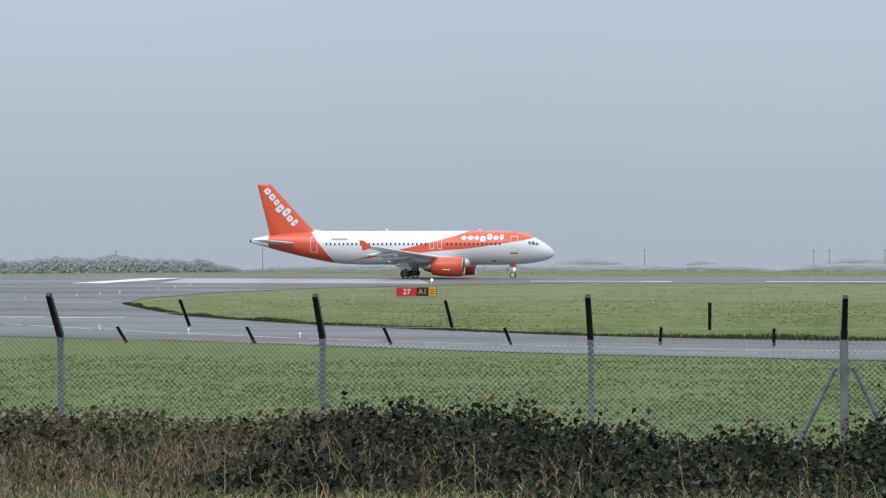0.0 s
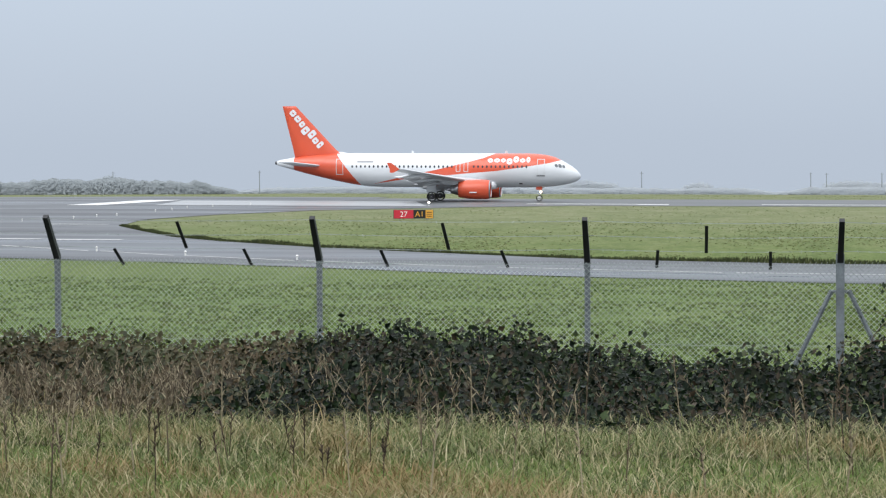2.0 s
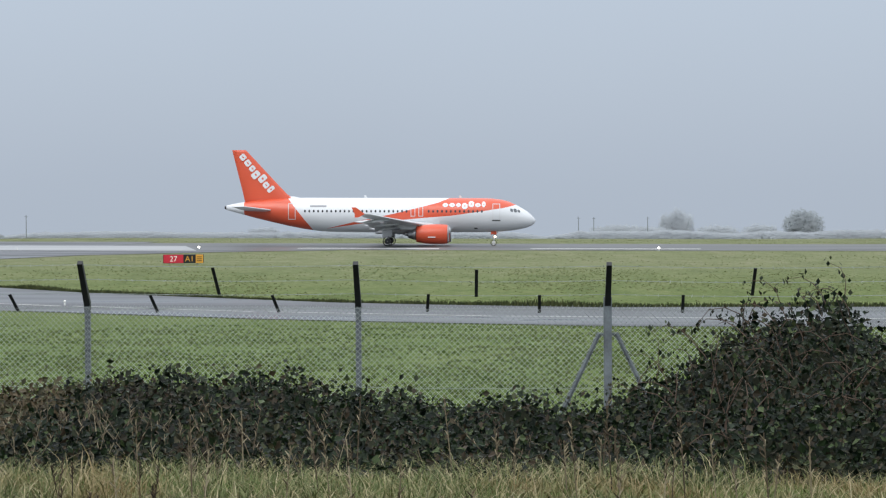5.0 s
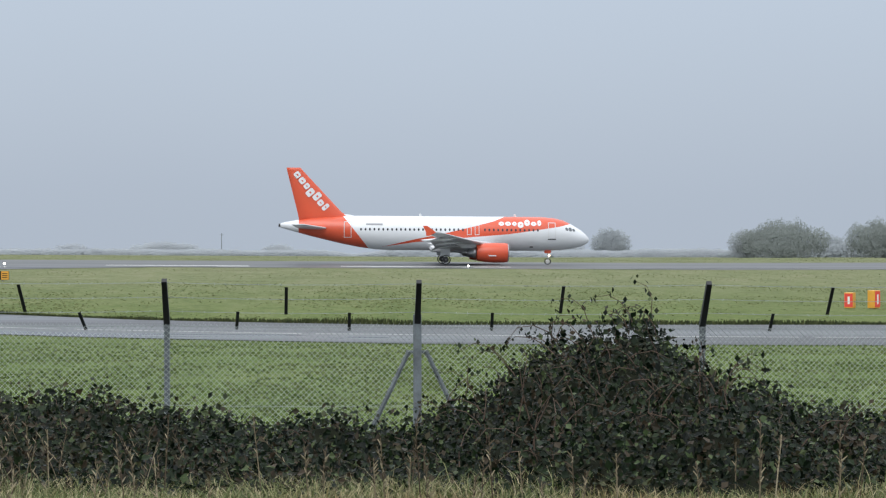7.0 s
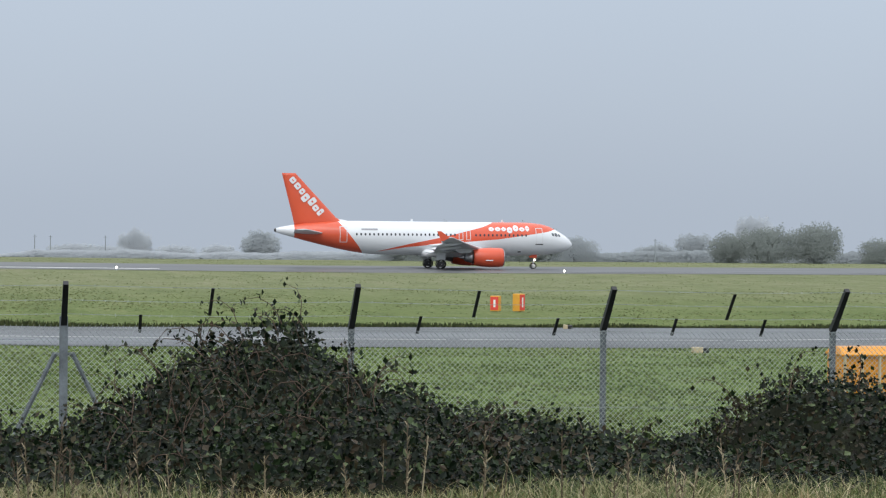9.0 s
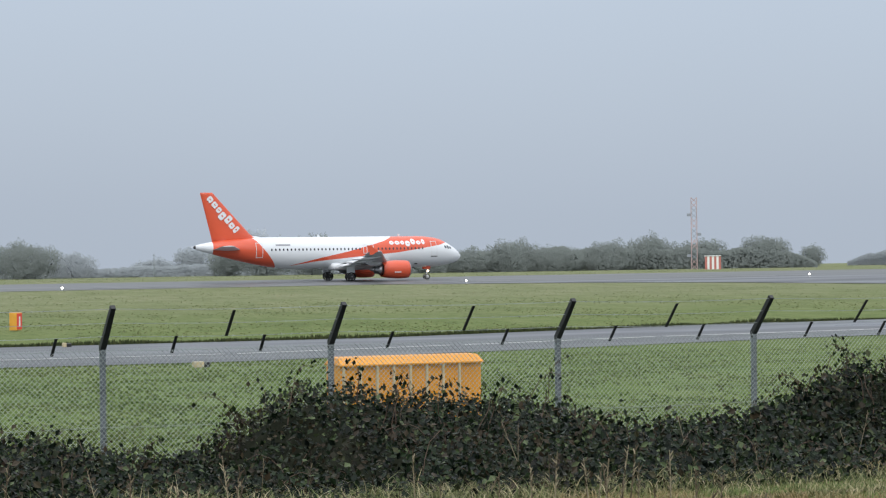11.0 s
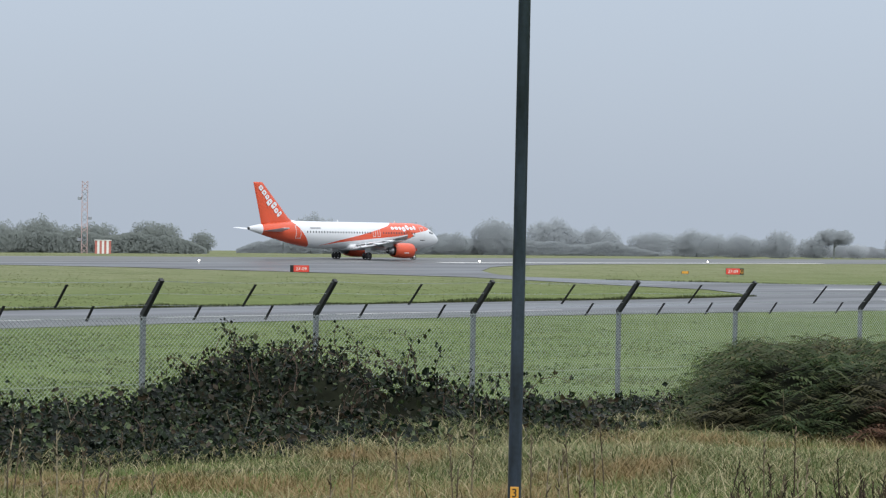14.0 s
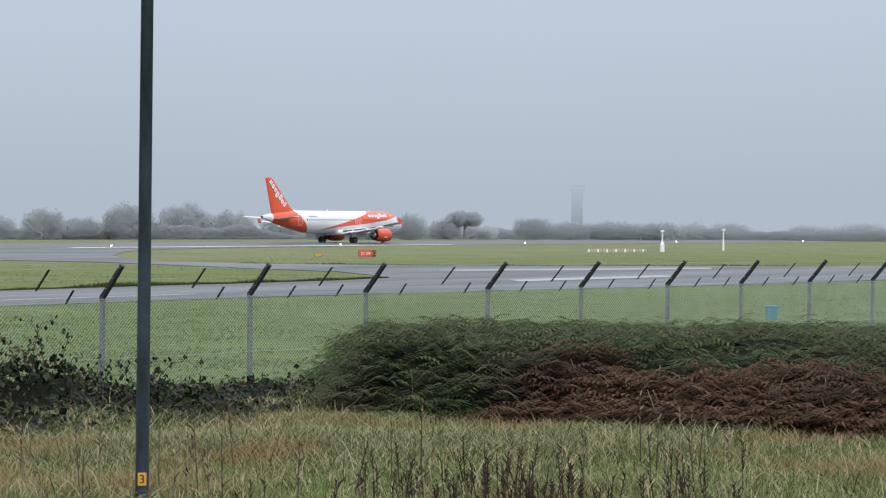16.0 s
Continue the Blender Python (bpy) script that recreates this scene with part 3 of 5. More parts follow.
# station: x, centre z, half width, half height
STATIONS = [(0.0, 3.22, 0.03, 0.03), (-0.15, 3.24, 0.32, 0.32), (-0.5, 3.30, 0.66, 0.66), (-1.1, 3.42, 1.02, 1.02), (-1.7, 3.53, 1.27, 1.27), (-2.4, 3.66, 1.49, 1.53),
            (-3.2, 3.79, 1.68, 1.78), (-4.2, 3.87, 1.83, 1.95), (-5.4, 3.91, 1.93, 2.04), (-6.6, 3.92, 1.97, 2.07), (-12, 3.92, 1.975, 2.07), (-18, 3.92, 1.975, 2.07), (-24, 3.92, 1.975, 2.07),
            (-26, 3.97, 1.95, 2.03), (-28, 4.10, 1.83, 1.90), (-30, 4.27, 1.60, 1.68), (-32, 4.45, 1.28, 1.40), (-34, 4.60, 0.92, 1.06), (-35.6, 4.70, 0.62, 0.72), (-36.9, 4.76, 0.38, 0.42), (-37.5, 4.78, 0.24, 0.26)]
bm = bmesh.new()
K = 40
loft(bm, [[Vector((x, hw * math.sin(2 * math.pi * i / K), cz + hh * math.cos(2 * math.pi * i / K))) for i in range(K)] for x, cz, hw, hh in STATIONS])
bmesh.ops.subdivide_edges(bm, edges=[e for e in bm.edges if abs(e.verts[0].co.x - e.verts[1].co.x) > 3], cuts=3)
fuselage = part("fuselage", bm, M_LIVERY, plane, "white fuselage with an orange tail and an orange sweep", True)


def skin_y(x, z, s, lift=0.012):
    """y of the fuselage skin at x, z on side s."""
    xs = [st[0] for st in STATIONS][::-1]
    cz, hw, hh = (float(np.interp(x, xs, [st[k] for st in STATIONS][::-1])) for k in (1, 2, 3))
    u = max(0.0, 1 - ((z - cz) / hh) ** 2)
    return s * (hw * math.sqrt(u) + lift)


def skin_patch(x0, x1, z0, z1, s, lift=0.012, nx=2, nz=4, shear=0.0, round_off=0.0):
    """A thin plate that follows the skin, with trimmed corners."""
    vs, fs = [], []
    for i in range(nx + 1):
        for j in range(nz + 1):
            u, v = i / nx, j / nz
            z = z0 + (z1 - z0) * v
            x = x0 + (x1 - x0) * u + shear * (z - z0)
            if round_off and i in (0, nx) and j in (0, nz):
                z += round_off * (1 if j == 0 else -1)
                x += round_off * (1 if i == 0 else -1) * 0.6
            vs.append((x, skin_y(x, z, s, lift), z))
    for i in range(nx):
        for j in range(nz):
            a = i * (nz + 1) + j
            fs.append((a, a + nz + 1, a + nz + 2, a + 1) if s < 0 else (a, a + 1, a + nz + 2, a + nz + 1))
    me = bpy.data.meshes.new("plate")
    me.from_pydata(vs, [], fs)
    me.update()
    return me


def outline_patch(x0, x1, z0, z1, s, w=0.07):
    bm = bmesh.new()
    for a in ((x0, x1, z0, z0 + w), (x0, x1, z1 - w, z1), (x0, x0 + w, z0 + w, z1 - w), (x1 - w, x1, z0 + w, z1 - w)):
        bm.from_mesh(skin_patch(*a, s, 0.016, 1, 6))
    return bm


for s in (-1, 1):
    x = -27.8
    while x < -6.3:
        if not (-15.3 < x < -13.2):
            part("window", skin_patch(x - 0.115, x + 0.115, 4.20, 4.54, s, 0.014, 2, 2, 0, 0.05), M_GLASS, fuselage)
        x += 0.533
    for a in ((-29.85, -28.95, 3.35, 5.30), (-5.2, -4.3, 3.35, 5.30), (-15.05, -14.5, 3.75, 4.95), (-14.1, -13.55, 3.75, 4.95)):
        part("door_outline", outline_patch(*a, s), M_SEAM, fuselage, "pale painted door outline")
    part("door_sill", skin_patch(-5.25, -4.25, 3.22, 3.32, s, 0.016), M_DARK, fuselage)
    part("service_hatch", skin_patch(-7.4, -7.0, 2.25, 2.4, s, 0.016), M_DARK, fuselage)
    part("registration_bar", skin_patch(-27.2, -25.2, 4.86, 5.08, s, 0.015, 6, 2), M_REG, fuselage, "small grey lettering shown as a bar")
    # cockpit panes
    for a in ((-2.15, -1.83, 4.22, 4.58), (-2.60, -2.22, 4.24, 4.72), (-3.02, -2.68, 4.30, 4.72)):
        part("cockpit_window", skin_patch(*a, s, 0.02, 2, 3, -0.25, 0.05), M_SCREEN, fuselage, "dark cockpit window")
    # airline lettering on the side as plain white blocks
    cx = -11.2
    for w, lo, hi in ((0.66, 4.88, 5.38), (0.70, 4.88, 5.38), (0.56, 4.88, 5.38), (0.68, 4.64, 5.38), (0.66, 4.88, 5.62), (0.66, 4.88, 5.38), (0.46, 4.88, 5.56)):
        part("lettering_block", skin_patch(cx, cx + w, lo, hi, s, 0.018, 3, 4, 0, 0.11), M_WHITE, fuselage, "white block lettering")
        part("lettering_gap", skin_patch(cx + w * 0.34, cx + w * 0.70, lo + (hi - lo) * 0.42, lo + (hi - lo) * 0.60, s, 0.026, 2, 2, 0, 0.03), M_ORANGE, fuselage)
        cx += w + 0.13
bm = bmesh.new()
tube(bm, (-37.45, 0, 4.78), (-37.72, 0, 4.79), 0.25, 0.17, 14)
part("exhaust_pipe", bm, M_DARK, fuselage, "dark tail exhaust")
bm = bmesh.new()
box(bm, -19.5, -10.2, -1.85, 1.85, 1.62, 2.6, 0.42)
part("belly_fairing", bm, M_WHITE, fuselage, "white belly fairing", True)
for bx in (-20.5, -9.0):
    bm = bmesh.new()
    loft(bm, [[Vector((bx + a, sy * 0.02, z)) for a, sy in ((-0.25, 1), (0.12, 1), (0.12, -1), (-0.25, -1))] for z in (5.95,)] + [[Vector((bx - 0.1 + a, sy * 0.012, 6.3)) for a, sy in ((-0.15, 1), (0.06, 1), (0.06, -1), (-0.15, -1))]])
    part("aerial", bm, M_WHITE, fuselage)


def aerofoil(x_le, chord, y, z, thick, k=9, camber=0.02):
    """A wing section ring in the xz plane at span y."""
    up, dn = [], []
    for i in range(k):
        u = (1 - math.cos(math.pi * i / (k - 1))) / 2
        t = 5 * thick * (0.2969 * math.sqrt(u) - 0.126 * u - 0.3516 * u * u + 0.2843 * u ** 3 - 0.1015 * u ** 4)
        c = camber * 4 * u * (1 - u)
        up.append(Vector((x_le - chord * u, y, z + chord * (c + t))))
        dn.append(Vector((x_le - chord * u, y, z + chord * (c - t * 0.85))))
    return up + dn[-2:0:-1]


for s in (-1, 1):
    bm = bmesh.new()
    secs = [(0.6, -10.6, 7.7, 2.35, 0.13), (2.0, -11.4, 6.9, 2.45, 0.13), (6.4, -13.7, 4.35, 2.85, 0.115), (11.5, -16.3, 3.0, 3.40, 0.105), (16.6, -18.9, 1.75, 4.0, 0.10), (17.0, -19.15, 1.55, 4.05, 0.09)]
    loft(bm, [aerofoil(x, c, s * y, z, t) for y, x, c, z, t in secs])
    bmesh.ops.recalc_face_normals(bm, faces=bm.faces)
    wing = part("wing", bm, M_GREY, plane, "light grey swept wing", True)
    bm = bmesh.new()
    loft(bm, [[Vector((x, s * (17.03 + d2 * 0.03), z)) for x, d2 in ((a, -1), (b, -1), (b, 1), (a, 1))] for a, b, z in ((-20.35, -20.75, 3.65), (-19.6, -20.75, 4.05), (-20.6, -21.1, 4.80))])
    part("wingtip_fence", bm, M_ORANGE, wing, "orange wingtip fence")
    for y in (4.2, 8.2, 12.0):
        xl = float(np.interp(y, [2, 6.4, 17], [-18.2, -18.0, -20.7]))
        zl = float(np.interp(y, [2, 6.4, 17], [2.3, 2.75, 4.0]))
        bm = bmesh.new()
        loft(bm, [[Vector((xl + a, s * y + r * math.cos(2 * math.pi * i / 8), zl - 0.15 + 0.8 * r * math.sin(2 * math.pi * i / 8) - dz)) for i in range(8)] for a, r, dz in ((2.4, 0.05, -0.1), (1.4, 0.22, 0), (0, 0.26, 0.1), (-1.1, 0.16, 0.14), (-1.7, 0.03, 0.12))])
        part("flap_track_fairing", bm, M_WHITE, wing, "white flap track fairing", True)
    bm = bmesh.new()
    loft(bm, [[Vector((xl, s * y, z)) for xl, z in ((x0, z0), (x1, z1), (x1 - 0.03, z1 - 0.1), (x0, z0 - 0.08))] for y, x0, z0, x1, z1 in ((2.3, -17.9, 2.30, -19.4, 1.92), (6.3, -17.7, 2.72, -19.1, 2.38), (12.8, -19.1, 3.40, -20.1, 3.18))])
    part("flap", bm, M_GREY, wing, "grey wing flap lowered for take-off")
    # engine
    ez, ey = 1.66, s * 5.75
    bm = bmesh.new()
    prof = [(-10.50, 0.90), (-10.37, 1.00), (-10.47, 1.10), (-10.95, 1.17), (-12.05, 1.19), (-13.15, 1.12), (-14.05, 0.97), (-14.20, 0.94), (-14.17, 0.84)]
    for (xa, ra), (xb, rb) in zip(prof, prof[1:]):
        tube(bm, (xa, ey, ez), (xb, ey, ez), ra, rb, 26, False)
    bmesh.ops.remove_doubles(bm, verts=bm.verts, dist=0.005)
    bmesh.ops.recalc_face_normals(bm, faces=bm.faces)
    eng = part("engine", bm, M_ORANGE, plane, "orange engine nacelle", True)
    bm = bmesh.new()
    for xa, ra, xb, rb in ((-10.48, 0.915, -10.35, 1.005), (-10.35, 1.005, -10.49, 1.115)):
        tube(bm, (xa, ey, ez), (xb, ey, ez), ra + 0.004, rb + 0.004, 26, False)
    part("intake_lip", bm, M_METAL, eng, "bare metal intake lip", True)
    bm = bmesh.new()
    tube(bm, (-11.15, ey, ez), (-11.20, ey, ez), 0.98, 0.98, 24)
    part("fan", bm, M_DARK, eng)
    bm = bmesh.new()
    tube(bm, (-10.70, ey, ez), (-11.15, ey, ez), 0.05, 0.28, 14)
    part("spinner", bm, M_GREY, eng, smooth=True)
    bm = bmesh.new()
    tube(bm, (-13.95, ey, ez), (-15.15, ey, ez), 0.80, 0.46, 20)
    tube(bm, (-15.15, ey, ez), (-15.85, ey, ez), 0.30, 0.08, 14)
    part("exhaust_nozzle", bm, M_METAL, eng, "bare metal exhaust cone", True)
    bm = bmesh.new()
    loft(bm, [[Vector((x, ey + d2 * 0.16, z)) for x, d2 in ((a, -1), (b, -1), (b, 1), (a, 1))] for a, b, z in ((-12.1, -15.9, 2.2), (-12.4, -16.5, 2.55), (-13.8, -17.2, 2.85))])
    part("pylon", bm, M_GREY, eng)
    bm = bmesh.new()
    for zz in (0,):
        box(bm, -12.8, -11.9, ey + s * 1.175, ey + s * 1.19, ez - 0.40, ez - 0.28)
    part("nacelle_bar", bm, M_WHITE, eng, "small white lettering shown as a bar")
    # tailplane
    bm = bmesh.new()
    loft(bm, [aerofoil(x, c, s * y, z, 0.10, 9, 0) for y, x, c, z in ((0.4, -31.3, 4.0, 4.42), (1.2, -31.9, 3.6, 4.48), (6.05, -34.4, 1.7, 4.86), (6.22, -34.6, 1.4, 4.88))])
    bmesh.ops.recalc_face_normals(bm, faces=bm.faces)
    part("tailplane", bm, M_WHITE, plane, "off-white tailplane", True)
    # main gear
    bm = bmesh.new()
    tube(bm, (-17.6, s * 3.75, 2.7), (-17.71, s * 3.8, 0.58), 0.15, 0.12, 10)
    tube(bm, (-17.71, s * 3.25, 0.58), (-17.71, s * 4.35, 0.58), 0.07, 0.07, 8)
    tube(bm, (-17.0, s * 2.2, 2.2), (-17.65, s * 3.75, 1.3), 0.06, 0.06, 8)
    gear = part("main_gear", bm, M_GREY, plane, "grey main landing gear leg")
    bm = bmesh.new()
    box(bm, -18.35, -17.2, s * 4.08 - 0.03, s * 4.08 + 0.03, 1.05, 2.55, 0.02)
    part("gear_door", bm, M_WHITE, gear, "white gear door")
    for dy in (-0.38, 0.38):
        bm = bmesh.new()
        y0 = s * 3.8 + dy
        for (ya, ra), (yb, rb) in zip([(-0.2, 0.36), (-0.2, 0.5), (-0.13, 0.575), (0.13, 0.575), (0.2, 0.5)], [(-0.2, 0.5), (-0.13, 0.575), (0.13, 0.575), (0.2, 0.5), (0.2, 0.36)]):
            tube(bm, (-17.71, y0 + ya, 0.575), (-17.71, y0 + yb, 0.575), ra, rb, 20, False)
        wh = part("wheel", bm, M_TYRE, gear, "black tyre", True)
        bm = bmesh.new()
        tube(bm, (-17.71, y0 - 0.15, 0.575), (-17.71, y0 + 0.15, 0.575), 0.36, 0.36, 18)
        part("rim", bm, M_HUB, wh)
# fin with dorsal fillet
bm = bmesh.new()


def fin_ring(x_le, x_te, z, t):
    c = x_le - x_te
    pts = []
    for u, w in ((0, 0), (0.06, 0.6), (0.3, 1.0), (0.6, 0.75), (1, 0.06), (1, -0.06), (0.6, -0.75), (0.3, -1.0), (0.06, -0.6)):
        pts.append(Vector((x_le - c * u, w * t, z)))
    return pts


loft(bm, [fin_ring(-28.6, -35.2, 5.2, 0.30), fin_ring(-29.3, -35.35, 5.95, 0.30), fin_ring(-30.1, -35.45, 6.4, 0.28), fin_ring(-34.9, -36.75, 11.5, 0.12), fin_ring(-35.15, -36.8, 11.76, 0.05)])
bmesh.ops.recalc_face_normals(bm, faces=bm.faces)
fin = part("fin", bm, M_ORANGE, plane, "orange tail fin", True)
bm = bmesh.new()
loft(bm, [fin_ring(-27.4, -31.5, 5.72, 0.16), fin_ring(-29.3, -31.5, 6.15, 0.10)])
part("dorsal_fillet", bm, M_WHITE, fin, "white fillet ahead of the fin", True)
for s in (-1, 1):
    a, b = Vector((-35.75, 0, 11.15)), Vector((-31.65, 0, 6.25))
    along = (b - a).normalized()
    up = Vector((-along.z, 0, along.x)) * -1
    if up.z < 0:
        up = -up
    pos = 0.0
    for w, lo, hi in ((0.74, 0, 0.74), (0.76, 0, 0.74), (0.62, 0, 0.74), (0.74, -0.34, 0.74), (0.70, 0, 1.10), (0.70, 0, 0.74), (0.5, 0, 1.0)):
        bmm = bmesh.new()
        h0, h1 = lo - 0.33, hi - 0.33
        c = 0.13
        loopv = [(pos + c, h0), (pos + w - c, h0), (pos + w, h0 + c), (pos + w, h1 - c), (pos + w - c, h1), (pos + c, h1), (pos, h1 - c), (pos, h0 + c)]
        vv = []
        for dist, off in loopv:
            p = a + along * dist + up * off
            tt = float(np.interp(p.z, [6.4, 11.5], [0.285, 0.13]))
            vv.append(bmm.verts.new((p.x, s * (tt + 0.02), p.z)))
        bmm.faces.new(vv if s < 0 else vv[::-1])
        part("lettering_block", bmm, M_WHITE, fin, "white block lettering")
        bmm = bmesh.new()
        vv = []
        for fu, fv in ((0.34, 0.42), (0.70, 0.42), (0.70, 0.60), (0.34, 0.60)):
            p = a + along * (pos + w * fu) + up * (h0 + (h1 - h0) * fv)
            tt = float(np.interp(p.z, [6.4, 11.5], [0.285, 0.13]))
            vv.append(bmm.verts.new((p.x, s * (tt + 0.028), p.z)))
        bmm.faces.new(vv if s < 0 else vv[::-1])
        part("lettering_gap", bmm, M_ORANGE, fin)
        pos += w + 0.17
# nose gear and its lamp
bm = bmesh.new()
tube(bm, (-4.9, 0, 2.2), (-5.07, 0, 0.4), 0.11, 0.09, 10)
tube(bm, (-5.07, -0.33, 0.38), (-5.07, 0.33, 0.38), 0.05, 0.05, 8)
tube(bm, (-4.2, 0, 2.1), (-5.0, 0, 1.15), 0.05, 0.05, 8)
ngear = part("nose_gear", bm, M_GREY, plane, "grey nose landing gear leg")
for s in (-1, 1):
    bm = bmesh.new()
    y0 = s * 0.25
    for (ya, ra), (yb, rb) in zip([(-0.11, 0.22), (-0.11, 0.33), (-0.07, 0.38), (0.07, 0.38), (0.11, 0.33)], [(-0.11, 0.33), (-0.07, 0.38), (0.07, 0.38), (0.11, 0.33), (0.11, 0.22)]):
        tube(bm, (-5.07, y0 + ya, 0.38), (-5.07, y0 + yb, 0.38), ra, rb, 18, False)
    wh = part("wheel", bm, M_TYRE, ngear, "black tyre", True)
    bm = bmesh.new()
    tube(bm, (-5.07, y0 - 0.09, 0.38), (-5.07, y0 + 0.09, 0.38), 0.22, 0.22, 16)
    part("rim", bm, M_SIGNWHITE, wh)
    bm = bmesh.new()
    box(bm, -5.42, -4.72, s * 0.5 - 0.02, s * 0.5 + 0.02, 1.38, 2.02, 0.02)
    part("gear_door", bm, M_ORANGE, ngear, "small orange nose gear door")
    bm = bmesh.new()
    bmesh.ops.create_uvsphere(bm, u_segments=12, v_segments=8, radius=0.13, matrix=Matrix.Translation((-4.9, s * 0.17, 1.12)))
    part("taxi_lamp", bm, M_AMBER, ngear, "lit landing lamp", True)
    bm = bmesh.new()
    bmesh.ops.create_uvsphere(bm, u_segments=12, v_segments=8, radius=0.10, matrix=Matrix.Translation((-11.7, s * 2.15, 2.55)))
    part("wing_lamp", bm, M_LAMP, plane, "lit wing-root lamp", True)

# the oleos are pressed down: the body sits a little low over its wheels
for o in plane.children:
    if not o.name.startswith(("main_gear", "nose_gear")):
        o.location.z -= 0.20


# ---- far trees and hedges, mist haze painted into their colours ----
def clumps(rng, lobes, count, size):
    """Leaf clumps over the shells of several lobes (centre, radii)."""
    vs, fs = [], []
    weight = [r[0] * r[2] for _, r in lobes]
    for _ in range(count):
        c, r = rng.choices(lobes, weight)[0]
        d = Vector((rng.gauss(0, 1), rng.gauss(0, 1), rng.gauss(0, 1))).normalized()
        k = rng.uniform(0.45, 1.03) * (0.88 + 0.24 * noise.noise(d * 2.3 + Vector(c)))
        p = Vector((c[0] + d.x * r[0] * k, c[1] + d.y * r[1] * k, c[2] + d.z * r[2] * k))
        if p.z < 0.1:
            p.z = rng.uniform(0.0, 0.5)
        nrm = (Vector((d.x, d.y - 0.6, d.z * 0.4)) + Vector((rng.gauss(0, 0.3), rng.gauss(0, 0.3), rng.gauss(0, 0.3)))).normalized()
        q = nrm.to_track_quat("Z", "Y")
        s = size * rng.uniform(0.6, 1.35)
        b = len(vs)
        k5 = 3
        for i in range(k5):
            ang = 2 * math.pi * i / k5 + rng.uniform(-0.3, 0.3)
            vs.append(tuple(p + q @ Vector((s * rng.uniform(0.6, 1.1) * math.cos(ang), s * rng.uniform(0.6, 1.1) * math.sin(ang), rng.uniform(-0.15, 0.15) * s))))
        fs.append(tuple(range(b, b + k5)))
    return vs, fs


def soften(ob, turn=0.0):
    """Imitates the even light of thick mist: all shading normals are bent towards the open sky."""
    way = Matrix.Rotation(-radians(turn), 3, "Z") @ Vector((0, -0.62, 0.78))
    me = ob.data
    me.polygons.foreach_set("use_smooth", [True] * len(me.polygons))
    me.normals_split_custom_set_from_vertices([way] * len(me.vertices))
    return ob


def far_tree(rng, az, dist, width, height, mat, trunk=False, label="", name="tree"):
    x, y = dist * math.sin(radians(az)), dist * math.cos(radians(az))
    th = empty(name, pose(x, y, G(x, y) - 0.05, 0, 0, -az), label, "tree", "misty trees beyond the runway")
    lobes = []
    n_l = max(3, int(width / 3.0) + 2)
    base = height * (0.38 if trunk else 0.05)
    for i in range(n_l):
        u = (i + 0.5) / n_l * 2 - 1
        lh = (height - base) * (0.62 + 0.38 * math.sqrt(max(0, 1 - u * u * 0.9))) * rng.uniform(0.82, 1.0)
        rz = lh * 0.5
        lobes.append(((u * width * 0.40, rng.uniform(-0.2, 0.2) * width, base + rz), (width / n_l * rng.uniform(0.75, 1.05) + 0.4, width / n_l * 0.9 + 0.5, rz)))
    if not trunk:
        lobes.append(((0.0, 0.0, height * 0.20), (width * 0.47, width * 0.3, height * 0.30)))
        lobes.append(((0.0, 0.0, height * 0.42), (width * 0.36, width * 0.3, height * 0.42)))
    vs, fs = clumps(rng, lobes, int(1200 + 150 * width * height), 0.125 + 0.004 * height)
    bm = bmesh.new()
    top = base + (height - base) * 0.5
    tube(bm, (0, 0, -0.1), (0.15, 0, top), 0.05 * height * 0.6 + 0.06, 0.06, 7)
    for k in range(5):
        a = rng.uniform(0, 6.28)
        z0 = top * rng.uniform(0.3, 0.85)
        tube(bm, (0.05, 0, z0), (math.cos(a) * width * 0.28, math.sin(a) * width * 0.2, z0 + height * 0.25), 0.07, 0.025, 5)
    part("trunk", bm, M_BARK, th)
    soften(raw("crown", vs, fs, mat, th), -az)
    return th


rngt = random.Random(11)
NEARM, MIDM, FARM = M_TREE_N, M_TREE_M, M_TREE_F
